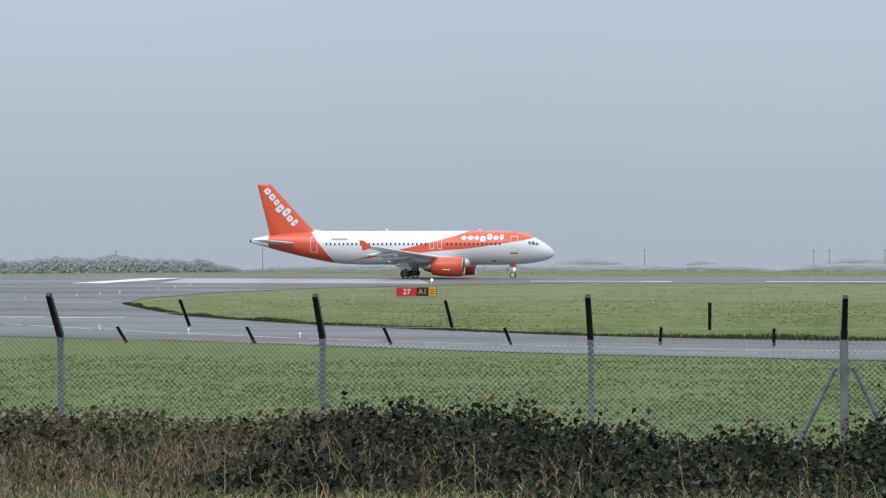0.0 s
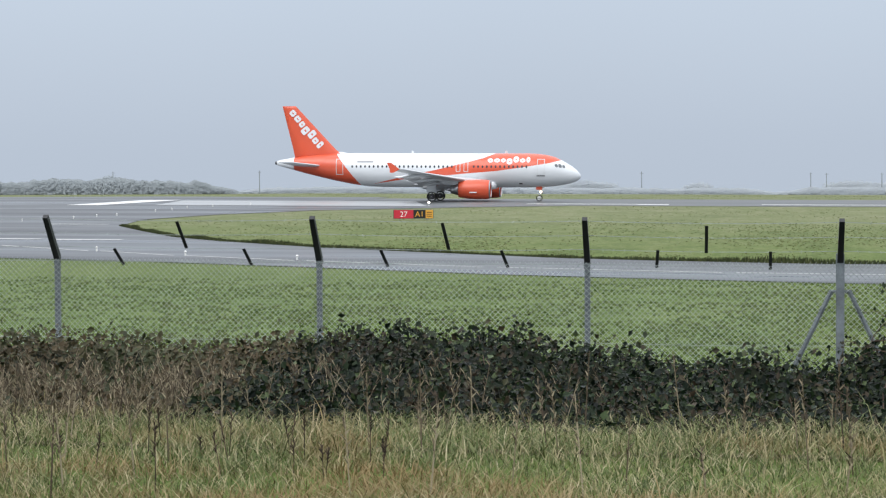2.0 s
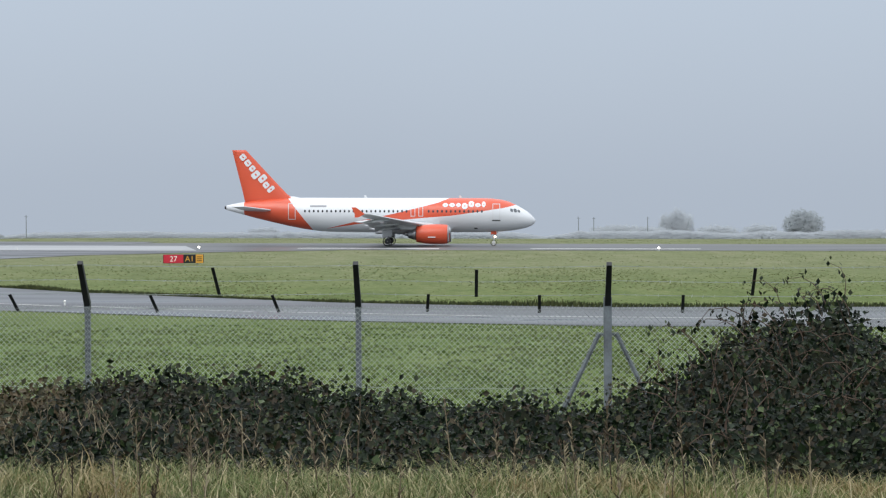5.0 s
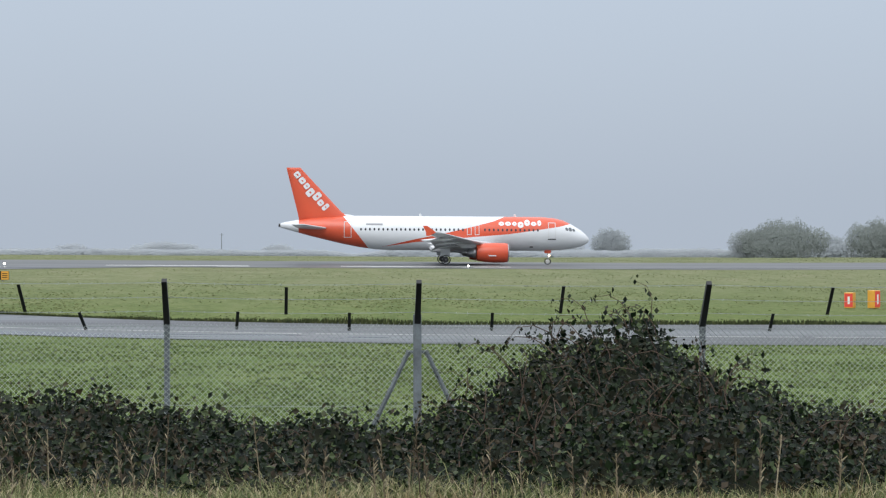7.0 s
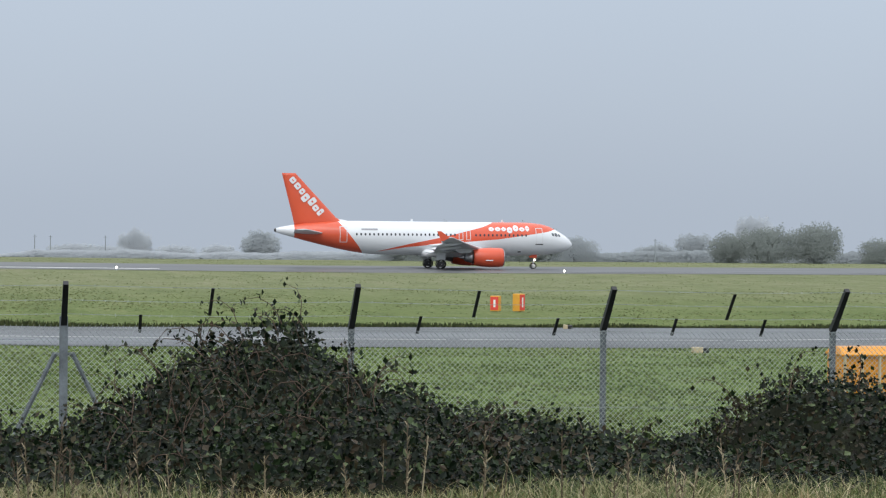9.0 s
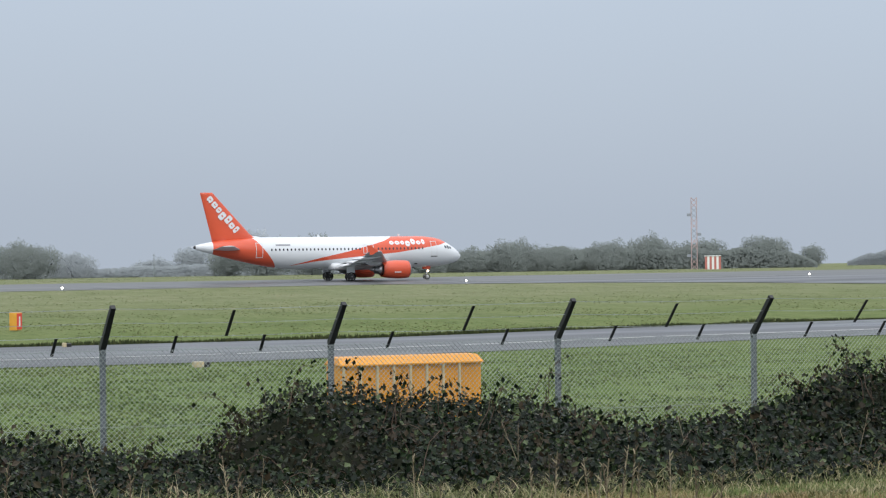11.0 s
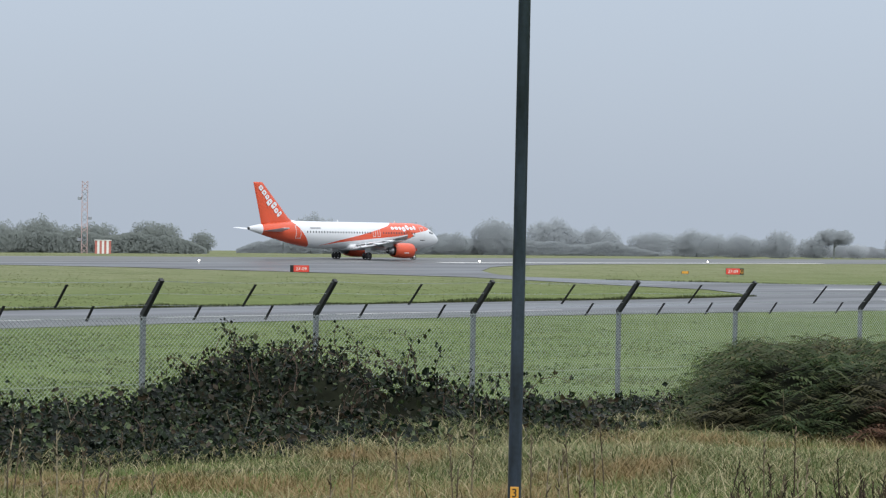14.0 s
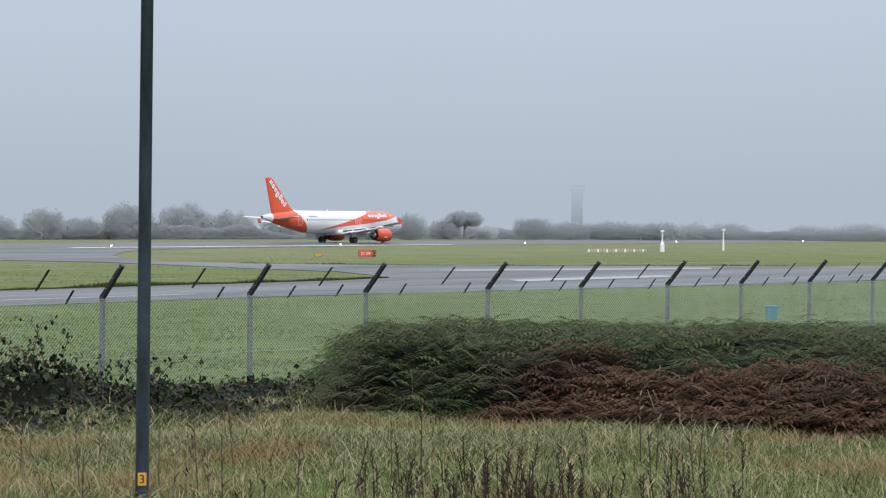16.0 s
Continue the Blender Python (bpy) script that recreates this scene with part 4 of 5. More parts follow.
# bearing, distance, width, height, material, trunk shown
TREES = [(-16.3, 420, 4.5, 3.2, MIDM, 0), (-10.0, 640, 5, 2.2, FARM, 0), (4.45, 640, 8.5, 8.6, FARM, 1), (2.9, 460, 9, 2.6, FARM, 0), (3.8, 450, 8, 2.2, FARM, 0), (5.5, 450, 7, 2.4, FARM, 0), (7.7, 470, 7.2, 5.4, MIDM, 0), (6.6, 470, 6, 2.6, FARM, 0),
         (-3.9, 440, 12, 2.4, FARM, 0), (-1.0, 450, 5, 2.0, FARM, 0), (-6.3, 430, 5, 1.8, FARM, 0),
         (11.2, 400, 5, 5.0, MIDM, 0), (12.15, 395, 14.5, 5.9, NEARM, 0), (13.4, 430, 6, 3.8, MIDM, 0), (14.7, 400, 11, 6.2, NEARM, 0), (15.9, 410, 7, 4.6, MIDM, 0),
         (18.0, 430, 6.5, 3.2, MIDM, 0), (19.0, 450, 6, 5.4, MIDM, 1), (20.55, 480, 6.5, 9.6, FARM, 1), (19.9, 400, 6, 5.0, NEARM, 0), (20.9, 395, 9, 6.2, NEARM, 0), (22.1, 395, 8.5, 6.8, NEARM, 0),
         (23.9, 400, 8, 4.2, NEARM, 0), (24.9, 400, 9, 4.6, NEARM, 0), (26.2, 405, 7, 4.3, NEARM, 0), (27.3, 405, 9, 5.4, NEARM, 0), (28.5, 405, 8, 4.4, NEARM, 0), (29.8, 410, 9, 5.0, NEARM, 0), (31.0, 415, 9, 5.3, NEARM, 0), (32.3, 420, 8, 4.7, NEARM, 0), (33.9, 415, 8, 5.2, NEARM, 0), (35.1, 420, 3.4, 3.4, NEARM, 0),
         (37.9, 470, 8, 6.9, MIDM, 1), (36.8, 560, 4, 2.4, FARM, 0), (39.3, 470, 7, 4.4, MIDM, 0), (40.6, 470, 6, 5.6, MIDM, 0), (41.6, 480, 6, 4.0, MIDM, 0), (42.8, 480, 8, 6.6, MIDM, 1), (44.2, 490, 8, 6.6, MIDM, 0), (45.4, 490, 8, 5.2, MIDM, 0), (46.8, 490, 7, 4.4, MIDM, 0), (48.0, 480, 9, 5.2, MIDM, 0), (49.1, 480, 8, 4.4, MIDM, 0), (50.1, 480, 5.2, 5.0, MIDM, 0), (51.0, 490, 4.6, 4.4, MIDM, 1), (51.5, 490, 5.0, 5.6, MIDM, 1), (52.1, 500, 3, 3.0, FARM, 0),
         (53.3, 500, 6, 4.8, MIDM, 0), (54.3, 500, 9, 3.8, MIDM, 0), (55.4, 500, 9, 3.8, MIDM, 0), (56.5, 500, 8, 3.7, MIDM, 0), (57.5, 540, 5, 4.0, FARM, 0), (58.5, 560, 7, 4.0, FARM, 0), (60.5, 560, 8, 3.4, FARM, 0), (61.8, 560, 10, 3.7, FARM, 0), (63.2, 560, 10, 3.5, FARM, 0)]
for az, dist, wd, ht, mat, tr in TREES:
    lab = {NEARM: "low grey-green tree crown with thin haze painted in", MIDM: "tree with a rounded uneven crown, painted haze-grey", FARM: "tree painted pale, as if almost lost in mist"}[mat]
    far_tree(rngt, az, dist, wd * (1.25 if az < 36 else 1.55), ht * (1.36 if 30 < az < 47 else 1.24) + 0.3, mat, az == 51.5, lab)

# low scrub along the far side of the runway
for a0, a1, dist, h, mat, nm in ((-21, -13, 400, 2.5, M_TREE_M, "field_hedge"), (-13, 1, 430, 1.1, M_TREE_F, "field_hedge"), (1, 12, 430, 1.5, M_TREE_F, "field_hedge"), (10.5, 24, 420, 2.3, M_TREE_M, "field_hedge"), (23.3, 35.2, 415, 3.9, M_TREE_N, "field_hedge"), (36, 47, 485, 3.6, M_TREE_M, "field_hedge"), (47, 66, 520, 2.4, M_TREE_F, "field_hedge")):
    vs, fs = [], []
    n_h = int((a1 - a0) * (1500 + 750 * h))
    for _ in range(n_h):
        a = rngt.uniform(a0, a1)
        d2 = dist + rngt.uniform(-4, 6)
        x, y = d2 * math.sin(radians(a)), d2 * math.cos(radians(a))
        hh = h * (0.95 + 0.42 * noise.noise(Vector((a * 0.9, h, 0))) + 0.16 * noise.noise(Vector((a * 5, 2, h)))) * min(1.0, 0.25 + 0.8 * min(a - a0, a1 - a))
        z = G(x, y) + rngt.uniform(0, 1) ** 0.8 * hh
        b = len(vs)
        q = Vector((rngt.gauss(0, 0.25) - math.sin(radians(a)), rngt.gauss(0, 0.25) - math.cos(radians(a)), rngt.gauss(0.1, 0.25))).normalized().to_track_quat("Z", "Y")
        s = rngt.uniform(0.13, 0.28)
        for i in range(3):
            vs.append(tuple(Vector((x, y, z)) + q @ Vector((s * math.cos(i * 2.094) * rngt.uniform(0.8, 1.4), s * math.sin(i * 2.094) * rngt.uniform(0.8, 1.4), 0))))
        fs.append(tuple(range(b, b + 3)))
    tagged(soften(raw(nm, vs, fs, mat), -(a0 + a1) / 2), "low grey-green hedge with mist haze painted in", "hedge", "", "stuff")


# ---- brambles along the fence ----
RIDGE = [(-12, 1.15), (-9, 1.12), (-7.5, 1.10), (-6.9, 1.22), (-6.3, 1.12), (-5.7, 1.16), (-4.8, 1.15), (-4.2, 1.14), (-3.9, 1.28), (-3.2, 1.30), (-2.5, 1.26), (-1.9, 1.15), (-1.2, 1.0), (-0.6, 1.02), (0.0, 0.99), (0.7, 0.96), (1.1, 0.90), (1.5, 1.12), (1.9, 1.42), (2.3, 1.70), (2.6, 1.80), (3.0, 1.88), (3.27, 1.97), (3.5, 1.84), (3.8, 1.55), (4.05, 1.36), (4.4, 1.22), (4.9, 1.10), (5.4, 0.98), (6.0, 1.00), (6.4, 0.86), (7.0, 0.74), (7.5, 0.74), (8.0, 0.84), (8.35, 1.30), (8.7, 1.40), (9.2, 1.34), (10.0, 1.30), (10.7, 1.24), (11.3, 1.18), (11.7, 1.08), (12.1, 0.76), (12.5, 0.68), (12.9, 0.76), (13.15, 0.96), (13.6, 0.82), (14.4, 0.95), (15.0, 0.90), (15.5, 1.20), (16.1, 1.50), (16.5, 1.42), (16.9, 0.88), (17.4, 0.58), (18.0, 0.42), (18.8, 0.32), (19.4, 0.28), (20.9, 0.42), (22.0, 0.44), (23.1, 0.48), (24.0, 0.45)]
FOOT = [(-12, 15.9), (-5, 16.1), (-2, 16.4), (1, 15.7), (5, 16.2), (8.5, 15.6), (11, 15.6), (13.5, 15.6), (15.7, 15.2), (18, 16.5), (24, 18)]


def mound(x, y):
    """Height of the bramble surface."""
    yf = curve_at(FOOT, x)
    top = curve_at(RIDGE, x)
    s = (y - yf) / (21.0 - yf)
    g = G(x, y)
    rise = max(0.0, min(1.0, s))
    form = 0.48 * min(1.0, rise / 0.22) ** 0.7 + 0.52 * rise ** 1.7
    if y > 22:
        form *= 1 - 0.62 * min(1.0, (y - 22) / 2.2)
    bump = -0.06 + 0.25 * noise.noise(Vector((x * 1.2, y * 1.2, 3))) + 0.12 * noise.noise(Vector((x * 3.1, y * 3.1, 7)))
    return g + max(0.02, (max(top, g + 0.1) - g) * form + bump * min(1.0, rise * 3) * min(1.0, max(0.15, (top - g) / 0.6)))


def leaf(vs, fs, p, q, s, rng):
    b = len(vs)
    w = s * rng.uniform(0.32, 0.48)
    for u, v, h in ((0, -s * 0.55, 0), (w, 0, s * 0.12), (0, s * 0.6, 0), (-w, 0, s * 0.12)):
        vs.append(tuple(p + q @ Vector((u, v, h))))
    fs.append((b, b + 1, b + 2))
    fs.append((b, b + 2, b + 3))


rngb = random.Random(21)
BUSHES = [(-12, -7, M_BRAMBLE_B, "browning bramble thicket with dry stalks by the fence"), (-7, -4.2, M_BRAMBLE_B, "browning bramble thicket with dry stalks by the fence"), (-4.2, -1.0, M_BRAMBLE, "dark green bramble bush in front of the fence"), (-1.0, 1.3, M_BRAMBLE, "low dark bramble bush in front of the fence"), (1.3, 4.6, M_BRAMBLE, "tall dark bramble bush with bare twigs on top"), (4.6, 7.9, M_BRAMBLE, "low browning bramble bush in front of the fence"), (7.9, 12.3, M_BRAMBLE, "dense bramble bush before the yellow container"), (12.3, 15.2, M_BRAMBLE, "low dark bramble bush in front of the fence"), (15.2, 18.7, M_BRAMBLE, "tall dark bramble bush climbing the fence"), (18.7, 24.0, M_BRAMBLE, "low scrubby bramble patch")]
for xa, xb, mat, lab in BUSHES:
    bush = empty("bramble_bush", pose(0, 0, 0), lab, "bush", "brambles along the fence")
    # Added dark sheet under the leaves, standing in for the shade between them.
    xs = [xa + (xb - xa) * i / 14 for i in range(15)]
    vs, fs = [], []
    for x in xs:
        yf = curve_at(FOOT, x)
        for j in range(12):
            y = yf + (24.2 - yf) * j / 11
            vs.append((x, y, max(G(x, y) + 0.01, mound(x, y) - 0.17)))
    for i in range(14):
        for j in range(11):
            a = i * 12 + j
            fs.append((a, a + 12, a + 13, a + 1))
    raw("inner_shade_sheet", vs, fs, M_CORE, bush)
    vs, fs = [], []
    big = 1.0 if xb < 15 else 1.25
    for _ in range(int((xb - xa) * 7000 / big)):
        x = rngb.uniform(xa - 0.15, xb + 0.15)
        yf = curve_at(FOOT, x)
        y = yf + (24.3 - yf) * rngb.random() ** 1.25
        z = mound(x, y)
        if rngb.random() < 1.6 * noise.noise(Vector((x * 2.6, y * 2.6, z * 3.5))) - 0.05:
            continue
        up = rngb.random()
        z += -0.22 * rngb.random() + (0.06 * rngb.random() if up > 0.6 else 0) + (rngb.random() ** 9) * 0.2
        nrm = Vector((rngb.gauss(0, 0.6), rngb.gauss(-0.55, 0.6), rngb.gauss(0.55, 0.6))).normalized()
        q = nrm.to_track_quat("Z", "Y") @ Euler((0, 0, rngb.uniform(0, 6.28))).to_quaternion()
        leaf(vs, fs, Vector((x, y, z)), q, rngb.choice((0.028, 0.036, 0.045, 0.055, 0.075)) * big, rngb)
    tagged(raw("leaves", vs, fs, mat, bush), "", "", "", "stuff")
    bm = bmesh.new()
    lv, lf = [], []
    tall = 5.0 if xa == 1.3 else 4.0 if xa == 15.2 else 1.8 if xa == 7.9 else 1.0
    for _ in range(int((xb - xa) * 7 * tall)):
        x = rngb.gauss(2.6, 0.75) if xa == 1.3 else rngb.gauss(16.1, 0.5) if xa == 15.2 else rngb.uniform(xa, xb)
        yf = curve_at(FOOT, x)
        y = rngb.uniform(yf + 1.5, 23.5)
        p = Vector((x, y, mound(x, y) - 0.15))
        v = Vector((rngb.uniform(-0.5, 0.5), rngb.uniform(-0.5, 0.2), 1.0)).normalized()
        ln = rngb.uniform(0.28, 0.70) * (1.0 if tall > 1.5 else 0.6)
        for k in range(5):
            v = (v + Vector((rngb.uniform(-0.35, 0.35), rngb.uniform(-0.2, 0.2), -0.16 * k))).normalized()
            e = p + v * ln / 4
            tube(bm, p, e, 0.007 - k * 0.001, 0.006 - k * 0.001, 4, False)
            for _k in range(3):
                q = Vector((rngb.gauss(0, 1), rngb.gauss(-0.4, 1), rngb.gauss(0.4, 1))).normalized().to_track_quat("Z", "Y")
                leaf(lv, lf, e + Vector((rngb.uniform(-0.05, 0.05), rngb.uniform(-0.05, 0.05), rngb.uniform(-0.05, 0.05))), q, rngb.uniform(0.03, 0.065), rngb)
            p = e
    tagged(part("twig", bm, M_STEM, bush), "thin bare arching stems", "", "", "stuff")
    tagged(raw("twig_leaves", lv, lf, mat, bush), "", "", "", "stuff")
    if mat is M_BRAMBLE_B or xa in (-4.2, -1.0, 4.6, 7.9, 12.3, 18.7):
        bm = bmesh.new()
        for _ in range(int((xb - xa) * (170 if mat is M_BRAMBLE_B else 26 if xa < -1.5 else 3))):
            x = rngb.uniform(xa, xb)
            yf = curve_at(FOOT, x)
            y = yf + rngb.uniform(-0.8, 2.8)
            p = Vector((x, y, mound(x, y) - 0.1))
            v = Vector((rngb.gauss(0, 0.32), rngb.uniform(-0.3, 0.3), 1))
            ln = rngb.uniform(0.18, 0.46)
            tube(bm, p, p + v * ln, 0.0038, 0.0022, 4, False)
            for k in range(6):
                c = p + v * ln * (0.5 + 0.09 * k)
                w = Vector((rngb.uniform(-0.05, 0.05), rngb.uniform(-0.04, 0.04), 0.05))
                tube(bm, c, c + w * 0.8, 0.0045, 0.0018, 3, False)
        tagged(part("dry_stalk", bm, M_STALK, bush), "dry brown weed stalks", "", "", "stuff")


# ---- bracken bank ----
BANK = [(7.0, 17.6), (9.3, 17.4), (10.2, 17.4), (12.6, 17.2), (14.0, 17.1), (16.0, 17.6), (18.0, 19.7), (20, 21.9), (22, 24.2), (24.3, 26.6)]  # y, left edge x


def bank_top(x, y):
    """Steep rounded face, then a broad lumpy top that sinks away from the eye."""
    d = x - curve_at(BANK, y)
    r = math.hypot(x, y)
    g = G(x, y)
    lump = 0.17 * noise.noise(Vector((x * 0.55, y * 0.55, 1))) + 0.11 * noise.noise(Vector((x * 1.3, y * 1.3, 6))) + 0.05 * noise.noise(Vector((x * 3, y * 3, 4)))
    full = max(g + 0.15, min(1.40 + 0.035 * max(d, 0) + (0.16 if 13.6 < y < 17 else 0.0), 2.80 - 0.0445 * r) + lump)
    s = max(0.0, min(1.0, d / 1.7 + 0.03))
    return g + (full - g) * math.sin(s * math.pi / 2) ** 0.75


def frond(vs, fs, p, heading, ln, droop, rng):
    """One fern frond: a bending rib with pairs of narrow leaflets."""
    d = Vector((math.cos(heading), math.sin(heading), 0))
    side = Vector((-d.y, d.x, 0))
    k = 11
    rise = rng.uniform(0.15, 0.9)
    droop *= rng.uniform(0.6, 1.5)
    for i in range(k):
        u = i / (k - 1)
        c = p + d * ln * u * 0.85 + Vector((0, 0, ln * (rise * u - droop * u * u)))
        w = ln * 0.27 * (1 - u) ** 0.8 * rng.uniform(0.8, 1.15) + 0.012
        t = ln * 0.036
        for s in (-1, 1):
            b = len(vs)
            e = c + side * s * w + d * w * 0.45 + Vector((0, 0, -w * rng.uniform(0.1, 0.45)))
            vs.extend([tuple(c + d * t), tuple(c - d * t), tuple(e)])
            fs.append((b, b + 1, b + 2))


rngf = random.Random(33)
bank_lab = {0: "dense bank of dark green bracken", 1: "rusty brown dying bracken on the bank face"}
for which, mat, count in ((0, M_FERN_G, 11000), (1, M_FERN_B, 8000)):
    th = empty("bracken_bank", pose(0, 0, 0), bank_lab[which], "bracken", "bracken by the fence")
    vs, fs = [], []
    made = 0
    while made < count:
        y = rngf.uniform(7.2, 24.2)
        x0 = curve_at(BANK, y)
        d = rngf.random() ** (1.6 if which == 0 else 1.2) * (26 if which == 0 else 4.6)
        x = x0 + d
        green = d > 3.1 + 2.2 * noise.noise(Vector((y * 0.5, x * 0.3, 9))) or y > 13.6 + noise.noise(Vector((y, x, 3)))
        if (which == 0) != green:
            continue
        made += 1
        z = bank_top(x, y) - 0.20 + rngf.uniform(-0.12, 0.10)
        if which == 1:
            z = max(G(x, y) + 0.05, z - rngf.random() * 0.35)
        frond(vs, fs, Vector((x, y, z)), rngf.gauss(3.75, 1.0) if rngf.random() < 0.75 else rngf.uniform(0, 6.28), rngf.uniform(0.28, 0.68), rngf.uniform(0.55, 1.0), rngf)
    tagged(raw("fronds", vs, fs, mat, th), "", "", "", "stuff")
    bm = bmesh.new()
    for _ in range(70 if which else 20):
        y = rngf.uniform(7.5, 13.5) if which else rngf.uniform(13, 23)
        x = curve_at(BANK, y) + rngf.uniform(0.1, 2.4)
        p = Vector((x, y, max(G(x, y), bank_top(x, y) - 0.35)))
        tube(bm, p, p + Vector((rngf.uniform(-0.15, 0.15), rngf.uniform(-0.15, 0.15), rngf.uniform(0.12, 0.34))), 0.006, 0.004, 4, False)
    tagged(part("stem", bm, M_STALK, th), "bare dry bracken stems", "", "", "stuff")
    if which == 0:
        # Same kind of added sheet: painted shade deep in the bracken.
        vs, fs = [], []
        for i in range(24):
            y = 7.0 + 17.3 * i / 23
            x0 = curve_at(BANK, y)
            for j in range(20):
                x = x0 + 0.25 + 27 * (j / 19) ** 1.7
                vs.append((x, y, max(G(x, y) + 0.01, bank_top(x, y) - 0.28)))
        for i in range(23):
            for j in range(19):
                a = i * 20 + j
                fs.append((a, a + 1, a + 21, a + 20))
        raw("inner_shade_sheet", vs, fs, M_CORE, th)


# ---- rough grass in the foreground ----
rngg = random.Random(8)
vs, fs = [], []
count = 0
while count < 165000:
    a = radians(rngg.uniform(-21, 64))
    r = math.sqrt(rngg.uniform(11.0 ** 2, 20.0 ** 2)) if rngg.random() < 0.8 else rngg.uniform(18, 25.5)
    if rngg.random() < 0.14:
        a, r = radians(rngg.uniform(38, 56)), rngg.uniform(17.5, 25)
    x, y = r * math.sin(a), r * math.cos(a)
    if x > 17 and y < 16.5 and x > curve_at(BANK, y) + 0.3:
        continue
    if y > curve_at(FOOT, min(x, 18)) + 0.9 and x < 14.5:
        continue
    if rngg.random() > 0.55 + 0.6 * noise.noise(Vector((x * 1.3, y * 1.3, 2))):
        if rngg.random() < 0.5:
            continue
    count += 1
    lush = noise.noise(Vector((x * 0.5, y * 0.5, 5)))
    h = rngg.uniform(0.035, 0.12) * (1.1 + 0.9 * lush) * (1.8 if rngg.random() < 0.04 else 1)
    z = G(x, y)
    th = rngg.uniform(0, 6.28)
    lean = h * rngg.uniform(0.3, 2.4)
    dx, dy = math.cos(th) * lean, math.sin(th) * lean
    w = rngg.uniform(0.002, 0.0045)
    wx, wy = -math.sin(th) * w, math.cos(th) * w
    b = len(vs)
    vs.extend([(x - wx, y - wy, z), (x + wx, y + wy, z), (x + dx * 0.4 - wx * 0.8, y + dy * 0.4 - wy * 0.8, z + h * 0.65), (x + dx * 0.4 + wx * 0.8, y + dy * 0.4 + wy * 0.8, z + h * 0.65), (x + dx, y + dy, z + h)])
    fs.extend([(b, b + 1, b + 3, b + 2), (b + 2, b + 3, b + 4)])
tagged(raw("rough_grass", vs, fs, M_BLADE), "long damp green and straw-coloured grass", "grass", "", "stuff")
bm = bmesh.new()
for _ in range(260):
    a, r = radians(rngg.uniform(-20, 62)), rngg.uniform(12, 17)
    x, y = r * math.sin(a), r * math.cos(a)
    if rngg.random() > 0.5 + noise.noise(Vector((x * 0.6, y * 0.6, 8))) * 1.2:
        continue
    z, h = G(x, y), rngg.uniform(0.3, 0.62)
    v = Vector((rngg.uniform(-0.12, 0.12), rngg.uniform(-0.1, 0.1), 1))
    p = Vector((x, y, z))
    tube(bm, p, p + v * h, 0.006, 0.003, 4, False)
    for k in range(9):
        c = p + v * h * (0.45 + 0.06 * k)
        tube(bm, c, c + Vector((rngg.uniform(-0.035, 0.035), rngg.uniform(-0.03, 0.03), 0.035)), 0.007, 0.003, 3, False)
tagged(part("dock_stalks", bm, M_STALK), "dead brown dock stalks standing in grass", "weeds", "", "stuff")

bm = bmesh.new()
for a0, r0, sa, sr, k in ((53.4, 13.0, 1.2, 0.9, 90), (51.0, 13.6, 1.6, 0.9, 50), (56.5, 13.2, 1.6, 0.7, 26), (48.2, 12.6, 0.9, 0.5, 6), (46.4, 12.4, 0.4, 0.3, 3), (-9.2, 13.6, 0.2, 0.3, 4), (-11.2, 13.9, 0.5, 0.4, 4), (-14.5, 14.0, 2.0, 0.8, 14), (58, 13.6, 1.5, 0.6, 6)):
    for _ in range(k):
        a, r = radians(rngg.gauss(a0, sa)), rngg.gauss(r0, sr)
        x, y = r * math.sin(a), r * math.cos(a)
        p, h = Vector((x, y, G(x, y))), rngg.uniform(0.16, 0.40)
        v = Vector((rngg.gauss(0, 0.14), rngg.gauss(0, 0.1), 1))
        tube(bm, p, p + v * h, 0.004, 0.002, 4, False)
        for q2 in range(10):
            c = p + v * h * (0.55 + 0.045 * q2)
            tube(bm, c, c + Vector((rngg.uniform(-0.03, 0.03), rngg.uniform(-0.02, 0.02), 0.026)), 0.0055, 0.002, 3, False)
tagged(part("dock_clusters", bm, M_DOCK), "blackened dock seed stalks in loose clusters", "weeds", "", "stuff")

# tufts along the pavement edges
vs, fs = [], []


def tufts(points, per_m, width, hmax):
    for (xa, ya), (xb, yb) in zip(points, points[1:]):
        ln = math.hypot(xb - xa, yb - ya)
        for _ in range(int(ln * per_m)):
            u = rngg.random()
            x, y = xa + (xb - xa) * u, ya + (yb - ya) * u + rngg.uniform(0, width)
            z = G(x, y)
            h = rngg.uniform(0.3, 1.0) * hmax * (0.7 + 0.6 * noise.noise(Vector((x * 0.25, y * 0.25, 0))))
            w = rngg.uniform(0.03, 0.07)
            b = len(vs)
            vs.extend([(x - w, y, z), (x + w, y, z), (x + rngg.uniform(-0.08, 0.08), y + rngg.uniform(-0.05, 0.05), z + max(0.04, h))])
            fs.append((b, b + 1, b + 2))


